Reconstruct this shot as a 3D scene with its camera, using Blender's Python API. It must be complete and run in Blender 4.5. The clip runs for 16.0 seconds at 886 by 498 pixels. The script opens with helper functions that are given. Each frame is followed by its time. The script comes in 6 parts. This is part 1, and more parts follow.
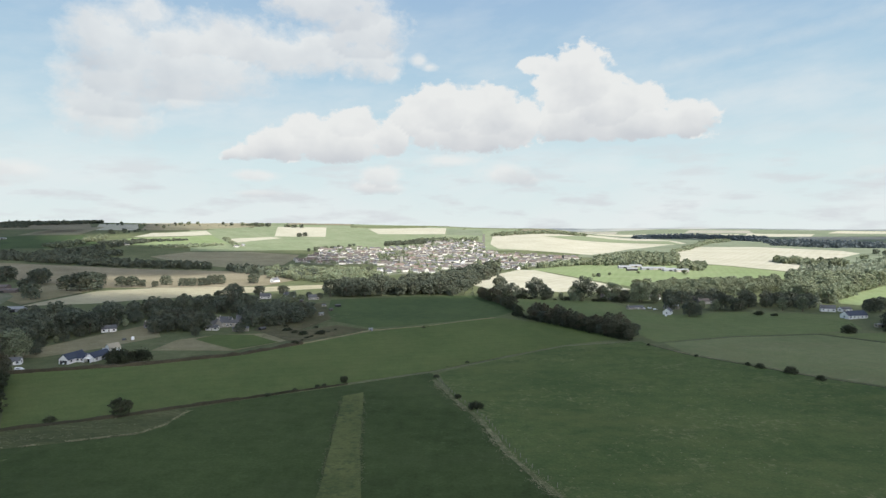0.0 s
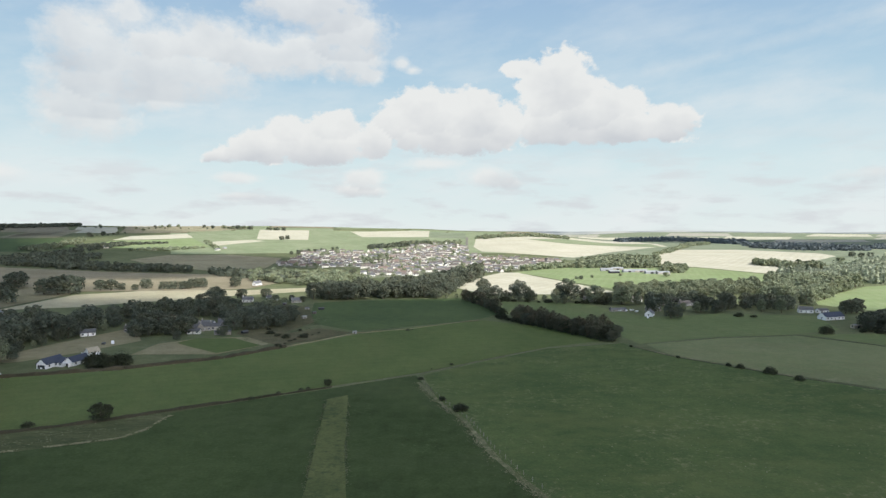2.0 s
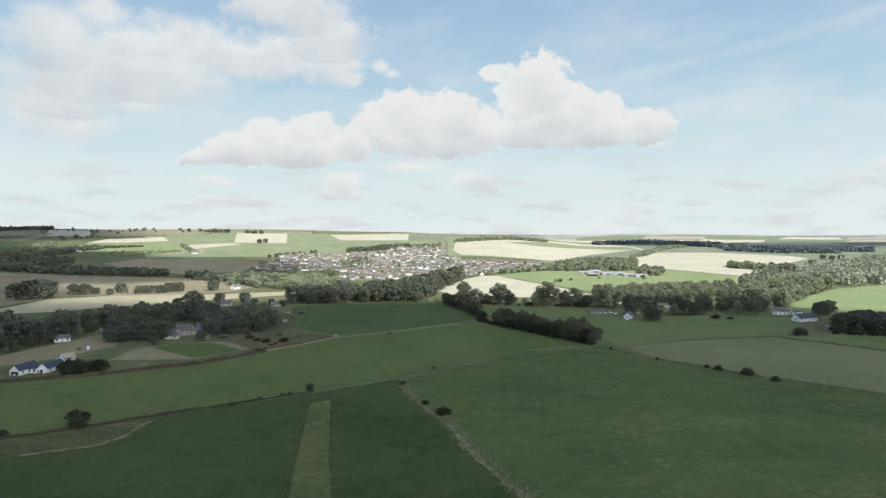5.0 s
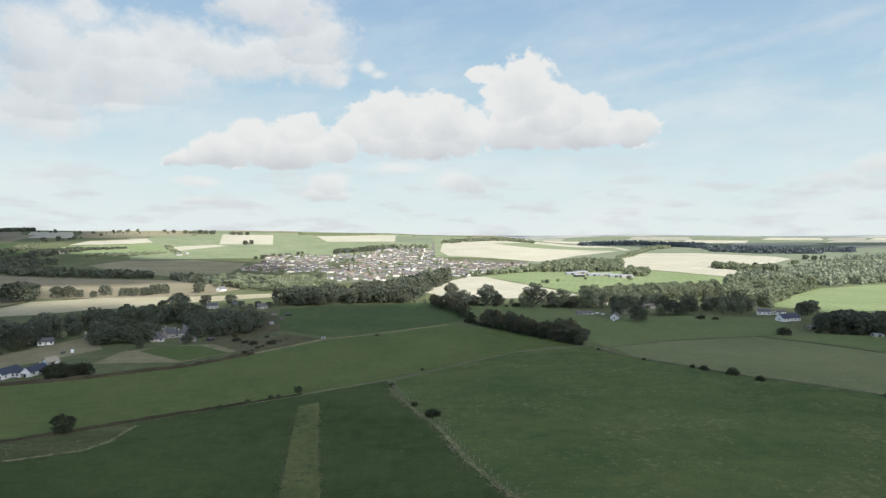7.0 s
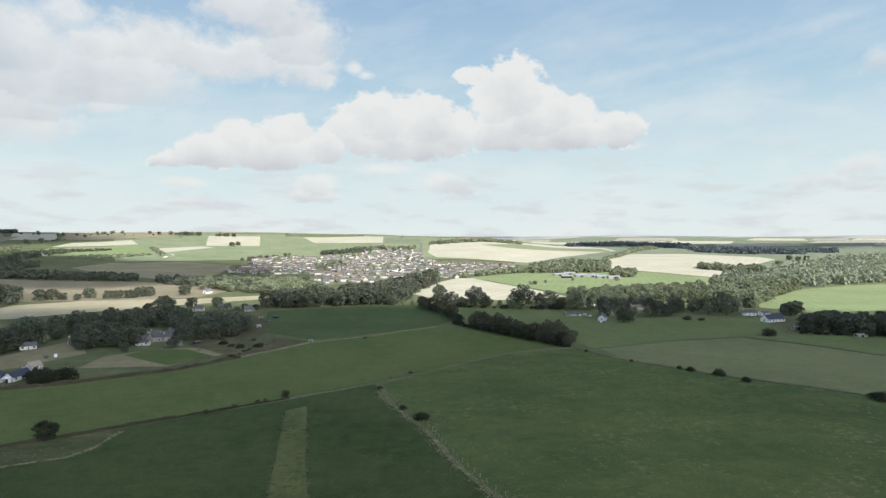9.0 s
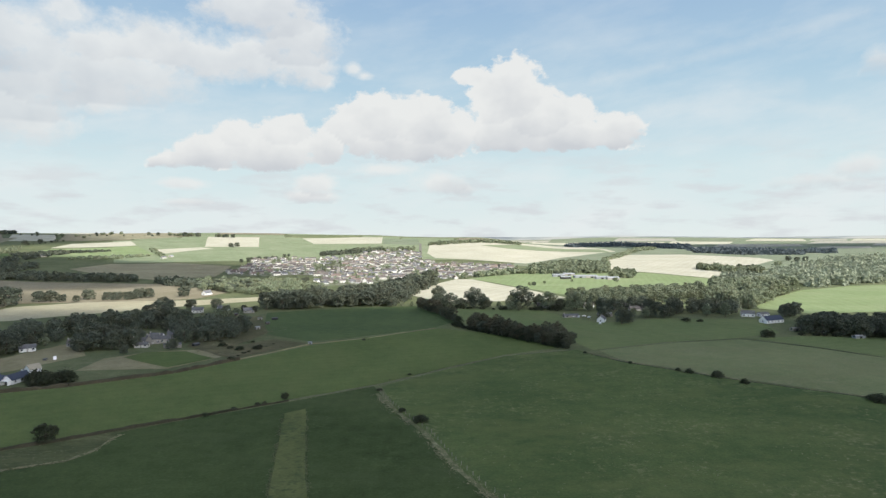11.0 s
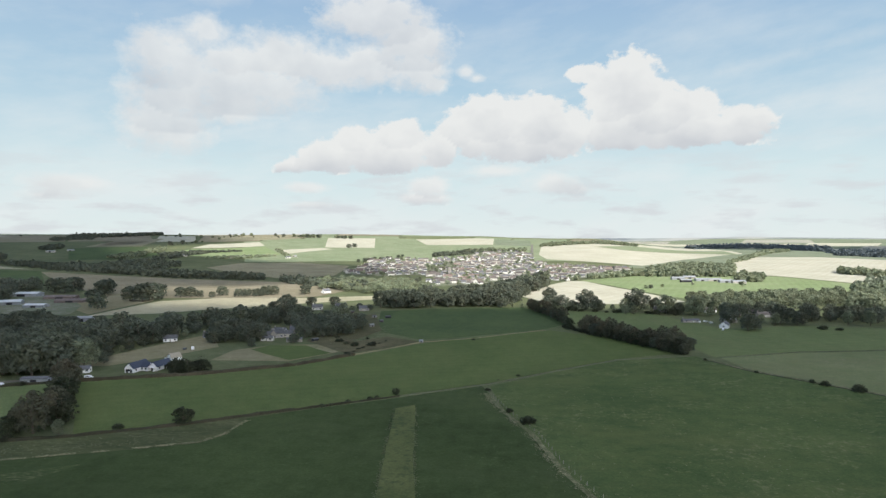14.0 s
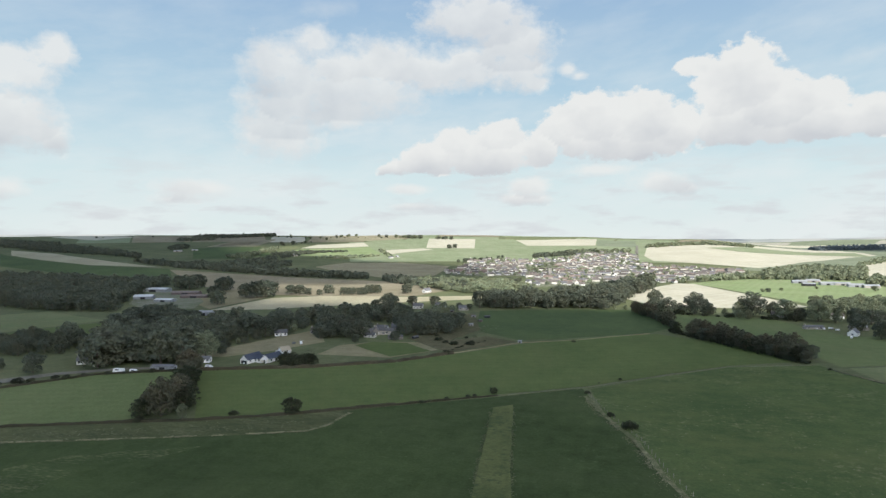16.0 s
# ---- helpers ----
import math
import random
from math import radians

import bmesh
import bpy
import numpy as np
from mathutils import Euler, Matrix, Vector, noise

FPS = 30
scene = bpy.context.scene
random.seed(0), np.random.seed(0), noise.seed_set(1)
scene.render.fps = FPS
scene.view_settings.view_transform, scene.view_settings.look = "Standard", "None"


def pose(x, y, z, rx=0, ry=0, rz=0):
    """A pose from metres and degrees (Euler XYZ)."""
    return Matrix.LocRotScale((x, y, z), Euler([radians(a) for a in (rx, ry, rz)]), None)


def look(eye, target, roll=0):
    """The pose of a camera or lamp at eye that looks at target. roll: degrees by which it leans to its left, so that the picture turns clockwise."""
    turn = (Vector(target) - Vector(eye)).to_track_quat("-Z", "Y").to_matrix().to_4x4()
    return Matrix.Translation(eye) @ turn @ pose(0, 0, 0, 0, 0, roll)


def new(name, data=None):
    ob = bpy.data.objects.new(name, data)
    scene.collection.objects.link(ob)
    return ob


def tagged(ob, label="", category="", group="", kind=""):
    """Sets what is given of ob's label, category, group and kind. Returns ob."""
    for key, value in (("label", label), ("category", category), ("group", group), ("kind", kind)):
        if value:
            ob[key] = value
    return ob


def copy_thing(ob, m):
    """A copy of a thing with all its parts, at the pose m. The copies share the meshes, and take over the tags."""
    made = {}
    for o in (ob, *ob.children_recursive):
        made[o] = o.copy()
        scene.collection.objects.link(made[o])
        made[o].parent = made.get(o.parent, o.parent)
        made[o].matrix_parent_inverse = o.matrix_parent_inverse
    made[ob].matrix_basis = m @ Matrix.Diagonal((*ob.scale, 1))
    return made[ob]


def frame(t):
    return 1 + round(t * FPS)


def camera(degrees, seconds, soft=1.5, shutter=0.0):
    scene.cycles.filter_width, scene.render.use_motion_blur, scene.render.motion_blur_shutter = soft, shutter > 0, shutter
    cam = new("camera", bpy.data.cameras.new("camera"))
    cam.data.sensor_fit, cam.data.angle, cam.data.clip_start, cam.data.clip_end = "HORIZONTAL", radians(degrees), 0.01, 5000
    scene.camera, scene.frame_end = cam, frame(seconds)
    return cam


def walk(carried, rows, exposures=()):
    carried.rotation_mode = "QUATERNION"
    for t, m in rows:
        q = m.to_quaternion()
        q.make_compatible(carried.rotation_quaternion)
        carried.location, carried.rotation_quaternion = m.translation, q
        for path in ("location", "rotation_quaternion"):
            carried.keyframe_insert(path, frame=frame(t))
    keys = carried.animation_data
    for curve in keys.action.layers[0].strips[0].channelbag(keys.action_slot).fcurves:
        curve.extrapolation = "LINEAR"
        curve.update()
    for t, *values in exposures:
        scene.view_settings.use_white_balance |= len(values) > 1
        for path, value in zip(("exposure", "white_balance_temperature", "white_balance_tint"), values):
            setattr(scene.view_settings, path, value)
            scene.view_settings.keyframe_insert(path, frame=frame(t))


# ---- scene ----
cam = camera(70.55, 16.0, soft=1.4)
PATH = [
    (0.0, pose(0.00, 0.00, 81.00, 87.800, -0.000, 0.000)),
    (0.5, pose(-0.13, -0.07, 80.96, 87.879, 0.000, -0.438)),
    (1.0, pose(-0.26, -0.24, 80.92, 87.959, -0.032, -0.816)),
    (1.5, pose(-0.43, -0.32, 80.77, 88.022, -0.006, -1.203)),
    (2.0, pose(-0.60, -0.35, 80.70, 88.075, -0.012, -1.538)),
    (2.5, pose(-0.80, -0.43, 80.59, 88.125, 0.024, -1.886)),
    (3.0, pose(-1.09, -0.52, 80.49, 88.197, -0.009, -2.224)),
    (3.5, pose(-1.55, -0.52, 80.54, 88.238, -0.023, -2.558)),
    (4.0, pose(-1.93, -0.49, 80.68, 88.282, -0.002, -2.877)),
    (6.5, pose(-3.28, -1.05, 81.17, 88.438, 0.017, -4.373)),
    (7.0, pose(-3.46, -1.05, 81.29, 88.456, 0.069, -4.686)),
    (7.5, pose(-3.56, -0.85, 81.45, 88.468, 0.049, -4.954)),
    (8.0, pose(-3.60, -0.57, 81.70, 88.483, 0.055, -5.212)),
    (8.5, pose(-3.60, -0.54, 81.93, 88.510, 0.110, -5.489)),
    (10.8, pose(-3.54, -1.10, 83.29, 88.590, 0.120, -6.592)),
    (11.0, pose(-3.50, -1.10, 83.29, 88.580, 0.186, -5.880)),
    (11.5, pose(-3.29, -0.98, 83.17, 88.603, 0.187, -2.828)),
    (12.0, pose(-3.07, -0.88, 83.05, 88.624, 0.180, -0.677)),
    (12.5, pose(-2.84, -1.01, 82.82, 88.683, 0.201, 1.270)),
    (13.0, pose(-2.49, -1.14, 82.68, 88.696, 0.225, 2.814)),
    (13.5, pose(-2.09, -1.33, 82.70, 88.721, 0.232, 3.857)),
    (14.0, pose(-1.80, -1.52, 82.71, 88.738, 0.237, 4.323)),
    (14.5, pose(-1.53, -1.84, 82.58, 88.758, 0.253, 5.584)),
    (15.0, pose(-1.20, -1.88, 82.33, 88.805, 0.269, 10.779)),
    (15.5, pose(-0.92, -1.74, 82.08, 88.834, 0.304, 12.948)),
    (16.0, pose(-0.77, -1.72, 81.86, 88.861, 0.281, 13.469)),
]
walk(cam, PATH)

# ---- light: clear autumn sky, sun high behind and to the right, drifting clouds ----
SUN_AZ, SUN_EL = 140.0, 38.0          # degrees clockwise from +y, degrees up
world = bpy.data.worlds.new("sky")
scene.world = world
world.use_nodes = True
wn = world.node_tree.nodes
wsky = wn.new("ShaderNodeTexSky")
wsky.sky_type, wsky.sun_disc = "NISHITA", False
wsky.sun_elevation, wsky.sun_rotation = radians(SUN_EL), radians(SUN_AZ)
wsky.air_density, wsky.dust_density, wsky.ozone_density = 0.95, 1.25, 1.0
world.node_tree.links.new(wsky.outputs[0], wn["Background"].inputs[0])
wn["Background"].inputs[1].default_value = 0.15
SUN_WAY = Vector((math.sin(radians(SUN_AZ)) * math.cos(radians(SUN_EL)),
                  math.cos(radians(SUN_AZ)) * math.cos(radians(SUN_EL)), math.sin(radians(SUN_EL))))
sun = new("sun", bpy.data.lights.new("sun", "SUN"))
sun.data.energy, sun.data.angle, sun.data.color = 4.75, radians(0.5), (1.0, 0.97, 0.91)
sun.matrix_world = look(SUN_WAY * 100, (0, 0, 0))
scene.view_settings.exposure = 0.58

# ---- terrain ----
def smooth(a, b, v):
    k = min(1.0, max(0.0, (v - a) / (b - a)))
    return k * k * (3 - 2 * k)


def height(x, y):
    """The lie of the land: a level valley floor round the camera, hills beyond."""
    d, az = math.hypot(x, y), math.degrees(math.atan2(x, y))
    left = 1 - smooth(-14, -2, az)
    right = smooth(8, 18, az)
    if abs(az) > 100:
        left = right = 0.0
    near = 89 * left + 19 * right + 77 * (1 - left - right)
    z = near * smooth(1280, 3100, d)
    z += (46 - near) * smooth(3300, 4650, d) * (1 - 0.3 * left)
    z -= 14 * smooth(-3, 6, az) * (1 - smooth(13, 20, az)) * smooth(2250, 2900, d)
    z += smooth(135, 540, d) * (1.0 * math.sin(x / 131 + 1.3) * math.sin(y / 112) + 0.6 * math.sin(x / 55 + y / 77))
    z += smooth(1200, 2400, d) * (4.0 * math.sin(x / 350 + 0.7) * math.sin(y / 420 + 2) + right * 6.5 * math.sin(d / 405 + az / 9))
    return z


# ---- materials ----
def material(name):
    m = bpy.data.materials.new(name)
    m.use_nodes = True
    m.node_tree.nodes["Principled BSDF"].inputs["Specular IOR Level"].default_value = 0.2
    return m, m.node_tree.nodes, m.node_tree.links, m.node_tree.nodes["Principled BSDF"]


def noise_node(n, l, vec, scale, detail=4.0, rough=0.6):
    t = n.new("ShaderNodeTexNoise")
    t.inputs["Scale"].default_value, t.inputs["Detail"].default_value, t.inputs["Roughness"].default_value = scale, detail, rough
    l.new(vec, t.inputs["Vector"])
    return t.outputs[0]


def ramp_node(n, l, fac, a, b, ca, cb):
    r = n.new("ShaderNodeValToRGB")
    r.color_ramp.elements[0].position, r.color_ramp.elements[1].position = a, b
    r.color_ramp.elements[0].color, r.color_ramp.elements[1].color = (*ca, 1), (*cb, 1)
    l.new(fac, r.inputs[0])
    return r.outputs[0]


def mix_node(n, l, fac, a, b, mode="MIX"):
    x = n.new("ShaderNodeMix")
    x.data_type, x.blend_type = "RGBA", mode
    for sock, v in ((x.inputs[0], fac), (x.inputs[6], a), (x.inputs[7], b)):
        if isinstance(v, (int, float)):
            sock.default_value = v
        elif isinstance(v, tuple):
            sock.default_value = (*v, 1)
        else:
            l.new(v, sock)
    return x.outputs[2]


def math_node(n, l, op, a, b=0.0):
    x = n.new("ShaderNodeMath")
    x.operation = op
    for i, v in enumerate((a, b)):
        if isinstance(v, (int, float)):
            x.inputs[i].default_value = v
        else:
            l.new(v, x.inputs[i])
    return x.outputs[0]


def field_material(name, dark, light, fleck=None, fleck_at=0.62, turn=0.0, stretch=1.0, rows=0.0, row_gap=12.0, patch=None, patch_most=0.6):
    """Grass, stubble or soil: broad patches, small tufts, drill rows along one direction."""
    m, n, l, p = material(name)
    tc = n.new("ShaderNodeTexCoord")
    mp = n.new("ShaderNodeMapping")
    mp.inputs["Rotation"].default_value[2] = radians(turn)
    mp.inputs["Scale"].default_value = (1, stretch, 1)
    l.new(tc.outputs["Object"], mp.inputs[0])
    v = mp.outputs[0]
    big = noise_node(n, l, v, 0.012, 5, 0.6)
    mid = noise_node(n, l, v, 0.11, 4, 0.65)
    fine = noise_node(n, l, v, 0.9, 3, 0.7)
    c = ramp_node(n, l, math_node(n, l, "ADD", math_node(n, l, "MULTIPLY", big, 0.6), math_node(n, l, "MULTIPLY", mid, 0.4)), 0.40, 0.60, dark, light)
    c = mix_node(n, l, 0.55, c, ramp_node(n, l, fine, 0.3, 0.7, (0.35, 0.35, 0.35), (0.65, 0.65, 0.65)), "OVERLAY")
    if patch:
        wide = n.new("ShaderNodeMapping")
        wide.inputs["Scale"].default_value = (0.55, 1.0, 1.0)
        l.new(v, wide.inputs[0])
        spread = math_node(n, l, "ADD", math_node(n, l, "MULTIPLY", noise_node(n, l, wide.outputs[0], 0.022, 6, 0.68), 0.75), math_node(n, l, "MULTIPLY", noise_node(n, l, wide.outputs[0], 0.16, 4, 0.7), 0.25))
        c = mix_node(n, l, ramp_node(n, l, spread, 0.47, 0.66, (0, 0, 0), (patch_most,) * 3), c, patch)
    if fleck:
        f = noise_node(n, l, v, 0.33, 5, 0.75)
        g = noise_node(n, l, v, 0.03, 3, 0.5)
        k = math_node(n, l, "ADD", f, math_node(n, l, "MULTIPLY", g, 0.5))
        c = mix_node(n, l, ramp_node(n, l, k, fleck_at + 0.25, fleck_at + 0.4, (0, 0, 0), (0.75, 0.75, 0.75)), c, fleck)
    if rows:
        w = n.new("ShaderNodeTexWave")
        w.bands_direction = "X"
        w.inputs["Scale"].default_value = 0.314 / row_gap
        w.inputs["Distortion"].default_value, w.inputs["Detail"].default_value, w.inputs["Detail Scale"].default_value = 1.2, 2, 0.05
        l.new(v, w.inputs[0])
        c = mix_node(n, l, rows, c, ramp_node(n, l, w.outputs[1], 0.2, 0.9, (0.4, 0.4, 0.4), (0.6, 0.6, 0.6)), "OVERLAY")
    l.new(c, p.inputs["Base Color"])
    p.inputs["Roughness"].default_value = 0.95
    p.inputs["Specular IOR Level"].default_value = 0.05
    b = n.new("ShaderNodeBump")
    b.inputs["Strength"].default_value, b.inputs["Distance"].default_value = 0.5, 0.25
    l.new(fine, b.inputs["Height"])
    l.new(b.outputs[0], p.inputs["Normal"])
    return m


def leaf_material(name, dark, light, autumn=None, olive=(0.115, 0.128, 0.058)):
    m, n, l, p = material(name)
    tc = n.new("ShaderNodeTexCoord")
    oi = n.new("ShaderNodeObjectInfo")
    ge = n.new("ShaderNodeNewGeometry")
    a = noise_node(n, l, tc.outputs["Object"], 0.8, 3)
    k = math_node(n, l, "ADD", math_node(n, l, "MULTIPLY", ge.outputs["Random Per Island"], 0.16), math_node(n, l, "MULTIPLY", a, 0.84))
    c = ramp_node(n, l, k, 0.25, 0.75, dark, light)
    if autumn:
        c = mix_node(n, l, ramp_node(n, l, noise_node(n, l, ge.outputs["Position"], 0.042, 2, 0.5), 0.60, 0.72, (0, 0, 0), (0.5, 0.5, 0.5)), c, autumn)
    stand = noise_node(n, l, ge.outputs["Position"], 0.085, 2, 0.5)
    c = mix_node(n, l, ramp_node(n, l, stand, 0.45, 0.62, (0, 0, 0), (0.7, 0.7, 0.7)), c, olive)
    c = mix_node(n, l, 0.5, c, ramp_node(n, l, noise_node(n, l, ge.outputs["Position"], 0.12, 2, 0.5), 0.35, 0.65, (0.40, 0.40, 0.40), (0.64, 0.64, 0.64)), "OVERLAY")
    hs = n.new("ShaderNodeHueSaturation")
    l.new(c, hs.inputs["Color"])
    l.new(math_node(n, l, "ADD", math_node(n, l, "MULTIPLY", oi.outputs["Random"], 0.36), 0.84), hs.inputs["Value"])
    l.new(hs.outputs[0], p.inputs["Base Color"])
    p.inputs["Roughness"].default_value = 0.7
    tr = n.new("ShaderNodeBsdfTranslucent")
    l.new(hs.outputs[0], tr.inputs[0])
    mx = n.new("ShaderNodeMixShader")
    mx.inputs[0].default_value = 0.34
    l.new(p.outputs[0], mx.inputs[1])
    l.new(tr.outputs[0], mx.inputs[2])
    l.new(mx.outputs[0], n["Material Output"].inputs[0])
    return m


def plain_material(name, a, b, scale=1.0, rough=0.8, metal=0.0, bump=0.2, vary=0.0):
    m, n, l, p = material(name)
    tc = n.new("ShaderNodeTexCoord")
    f = noise_node(n, l, tc.outputs["Object"], scale, 5, 0.65)
    c = ramp_node(n, l, f, 0.3, 0.7, a, b)
    if vary:
        oi = n.new("ShaderNodeObjectInfo")
        hs = n.new("ShaderNodeHueSaturation")
        l.new(c, hs.inputs["Color"])
        l.new(math_node(n, l, "ADD", math_node(n, l, "MULTIPLY", oi.outputs["Random"], 2 * vary), 1 - vary), hs.inputs["Value"])
        c = hs.outputs[0]
    l.new(c, p.inputs["Base Color"])
    p.inputs["Roughness"].default_value, p.inputs["Metallic"].default_value = rough, metal
    g = n.new("ShaderNodeBump")
    g.inputs["Strength"].default_value, g.inputs["Distance"].default_value = bump, 0.05
    l.new(noise_node(n, l, tc.outputs["Object"], scale * 8, 3), g.inputs["Height"])
    l.new(g.outputs[0], p.inputs["Normal"])
    return m


M_GROUND = field_material("rough_pasture", (0.088, 0.105, 0.052), (0.135, 0.146, 0.076), (0.19, 0.18, 0.115), 0.60)
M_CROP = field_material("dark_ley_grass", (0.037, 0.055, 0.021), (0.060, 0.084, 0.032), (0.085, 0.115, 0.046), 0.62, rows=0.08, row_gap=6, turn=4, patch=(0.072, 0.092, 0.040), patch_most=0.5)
M_DRYLEY = field_material("patchy_dry_ley", (0.037, 0.055, 0.021), (0.060, 0.084, 0.032), (0.155, 0.160, 0.088), 0.50, turn=-15, stretch=3.0)
M_STRIP = field_material("mown_strip_grass", (0.078, 0.096, 0.038), (0.128, 0.140, 0.058), (0.045, 0.066, 0.030), 0.50)
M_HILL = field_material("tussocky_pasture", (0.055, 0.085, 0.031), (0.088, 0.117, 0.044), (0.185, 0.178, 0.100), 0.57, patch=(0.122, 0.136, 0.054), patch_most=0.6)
M_PAST = field_material("grazed_pasture", (0.080, 0.110, 0.039), (0.104, 0.133, 0.049), rows=0.10, row_gap=9, turn=75, patch=(0.118, 0.132, 0.054), patch_most=0.5)
M_PAST3 = field_material("light_pasture", (0.104, 0.138, 0.057), (0.136, 0.164, 0.071), rows=0.10, row_gap=9, turn=75, patch=(0.142, 0.152, 0.074), patch_most=0.5)
M_PAST2 = field_material("deep_green_pasture", (0.058, 0.086, 0.038), (0.080, 0.110, 0.046), rows=0.10, row_gap=9, turn=80)
M_GREY = field_material("grey_green_grazing", (0.122, 0.148, 0.070), (0.162, 0.180, 0.090), (0.22, 0.205, 0.13), 0.60, patch=(0.150, 0.148, 0.080), patch_most=0.6)
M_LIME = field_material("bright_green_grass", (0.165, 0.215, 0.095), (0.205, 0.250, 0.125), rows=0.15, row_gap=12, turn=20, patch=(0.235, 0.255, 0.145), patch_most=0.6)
# Far grass and stubble: paler, bluer copies with distance haze in the base colour.
M_FGREEN = field_material("far_hazed_grass", (0.165, 0.200, 0.112), (0.208, 0.238, 0.142), rows=0.12, row_gap=16, turn=60, patch=(0.262, 0.268, 0.178), patch_most=0.6)
M_HAZEGREEN = field_material("haze_tinted_far_grass", (0.142, 0.172, 0.108), (0.180, 0.206, 0.138), rows=0.12, row_gap=16, turn=60, patch=(0.225, 0.222, 0.160), patch_most=0.6)
M_HAZETAN = field_material("haze_tinted_far_stubble", (0.275, 0.265, 0.215), (0.335, 0.320, 0.262), rows=0.12, row_gap=16, turn=60)
M_STUB = field_material("barley_stubble", (0.295, 0.270, 0.182), (0.36, 0.332, 0.228), rows=0.25, row_gap=14, turn=70)
M_PALE = field_material("pale_straw_stubble", (0.385, 0.365, 0.277), (0.445, 0.42, 0.325), rows=0.15, row_gap=18, turn=35, patch=(0.335, 0.322, 0.235), patch_most=0.5)
M_BROWN = field_material("brown_tilled_soil", (0.205, 0.185, 0.118), (0.268, 0.245, 0.160), rows=0.3, row_gap=16, turn=80)
M_TAN = field_material("tan_stubble", (0.190, 0.168, 0.110), (0.245, 0.214, 0.148), rows=0.25, row_gap=14, turn=60)
M_MARGIN = field_material("rank_margin_grass", (0.054, 0.066, 0.030), (0.098, 0.108, 0.052), (0.15, 0.152, 0.085), 0.52, turn=-20, stretch=3.5)
M_VERGE = field_material("dry_verge_grass", (0.12, 0.122, 0.064), (0.25, 0.23, 0.145), (0.075, 0.092, 0.042), 0.40)
M_BRACKEN = field_material("dead_bracken", (0.052, 0.046, 0.030), (0.092, 0.078, 0.050), (0.15, 0.13, 0.085), 0.62)
M_SCRUB = field_material("rough_scrub_ground", (0.075, 0.078, 0.042), (0.125, 0.112, 0.064), (0.18, 0.155, 0.10), 0.58)
M_BANK = field_material("overgrown_bank", (0.038, 0.038, 0.024), (0.066, 0.060, 0.040), (0.10, 0.085, 0.06), 0.66)
M_SEDGE = plain_material("green_tussock", (0.080, 0.095, 0.046), (0.135, 0.146, 0.075), 0.5, vary=0.1)
M_STRAW = plain_material("straw_coloured_grass", (0.185, 0.168, 0.102), (0.315, 0.285, 0.185), 0.5, vary=0.1)
M_TUFT = plain_material("dry_grass_tuft", (0.115, 0.122, 0.070), (0.225, 0.215, 0.140), 0.5, vary=0.1)
M_TRACK = field_material("bare_track_and_dry_grass", (0.185, 0.168, 0.098), (0.255, 0.228, 0.145), (0.11, 0.12, 0.06), 0.64)
# Sun and haze lighten the first leaf colour; cloud shade darkens the second.
M_LEAF = leaf_material("broadleaf", (0.150, 0.176, 0.115), (0.250, 0.282, 0.180), (0.20, 0.175, 0.105), (0.205, 0.215, 0.125))
M_LEAF2 = leaf_material("dark_shaded_broadleaf", (0.088, 0.102, 0.077), (0.120, 0.137, 0.098), (0.106, 0.094, 0.064), (0.116, 0.120, 0.076))
# Needle colour lightened to carry sun and haze on the hillside spruce.
M_CONE = leaf_material("haze_lightened_needles", (0.190, 0.220, 0.155), (0.290, 0.318, 0.225), None, (0.23, 0.245, 0.165))
# Bluish tint of distance haze, put into the needle colour of far plantations.
M_HAZECONE = leaf_material("hazed_far_needles", (0.078, 0.100, 0.108), (0.128, 0.152, 0.160), None, (0.10, 0.12, 0.12))
M_HEDGE = leaf_material("mixed_hedge_leaf", (0.078, 0.080, 0.054), (0.112, 0.114, 0.074), (0.125, 0.095, 0.06), (0.118, 0.102, 0.064))
M_COPPER = leaf_material("copper_beech_leaf", (0.085, 0.062, 0.062), (0.125, 0.088, 0.084), None, (0.10, 0.075, 0.07))
M_THORN = leaf_material("thorn_and_gorse", (0.036, 0.044, 0.026), (0.064, 0.074, 0.040), (0.066, 0.056, 0.036), (0.054, 0.057, 0.034))
M_BARK = plain_material("bark", (0.09, 0.07, 0.05), (0.17, 0.14, 0.11), 3)
M_WHITE = plain_material("white_harling", (0.60, 0.59, 0.57), (0.72, 0.71, 0.68), 0.8, vary=0.10)
# Brighter copy of the white harling, lifted for houses standing in shade.
M_HARL = plain_material("shade_brightened_harling", (0.72, 0.71, 0.69), (0.82, 0.81, 0.79), 0.8, vary=0.04)
M_LANE = plain_material("pale_worn_lane", (0.12, 0.115, 0.09), (0.19, 0.18, 0.145), 0.3, 0.9)
M_CREAM = plain_material("cream_render", (0.52, 0.50, 0.45), (0.64, 0.61, 0.55), 0.8, vary=0.15)
M_STONE = plain_material("grey_stone", (0.26, 0.24, 0.21), (0.40, 0.37, 0.33), 1.5, bump=0.6, vary=0.15)
M_SAND = plain_material("pink_sandstone", (0.30, 0.285, 0.25), (0.40, 0.38, 0.34), 1.5, vary=0.12)
M_SLATE = plain_material("blue_grey_slate", (0.085, 0.086, 0.090), (0.15, 0.15, 0.155), 1.2, 0.7, vary=0.2)
M_BLUE = plain_material("dark_blue_slate", (0.038, 0.047, 0.072), (0.062, 0.073, 0.102), 1.2, 0.75)
M_TILE = plain_material("brown_roof_tile", (0.085, 0.074, 0.066), (0.145, 0.128, 0.116), 1.2, vary=0.2)
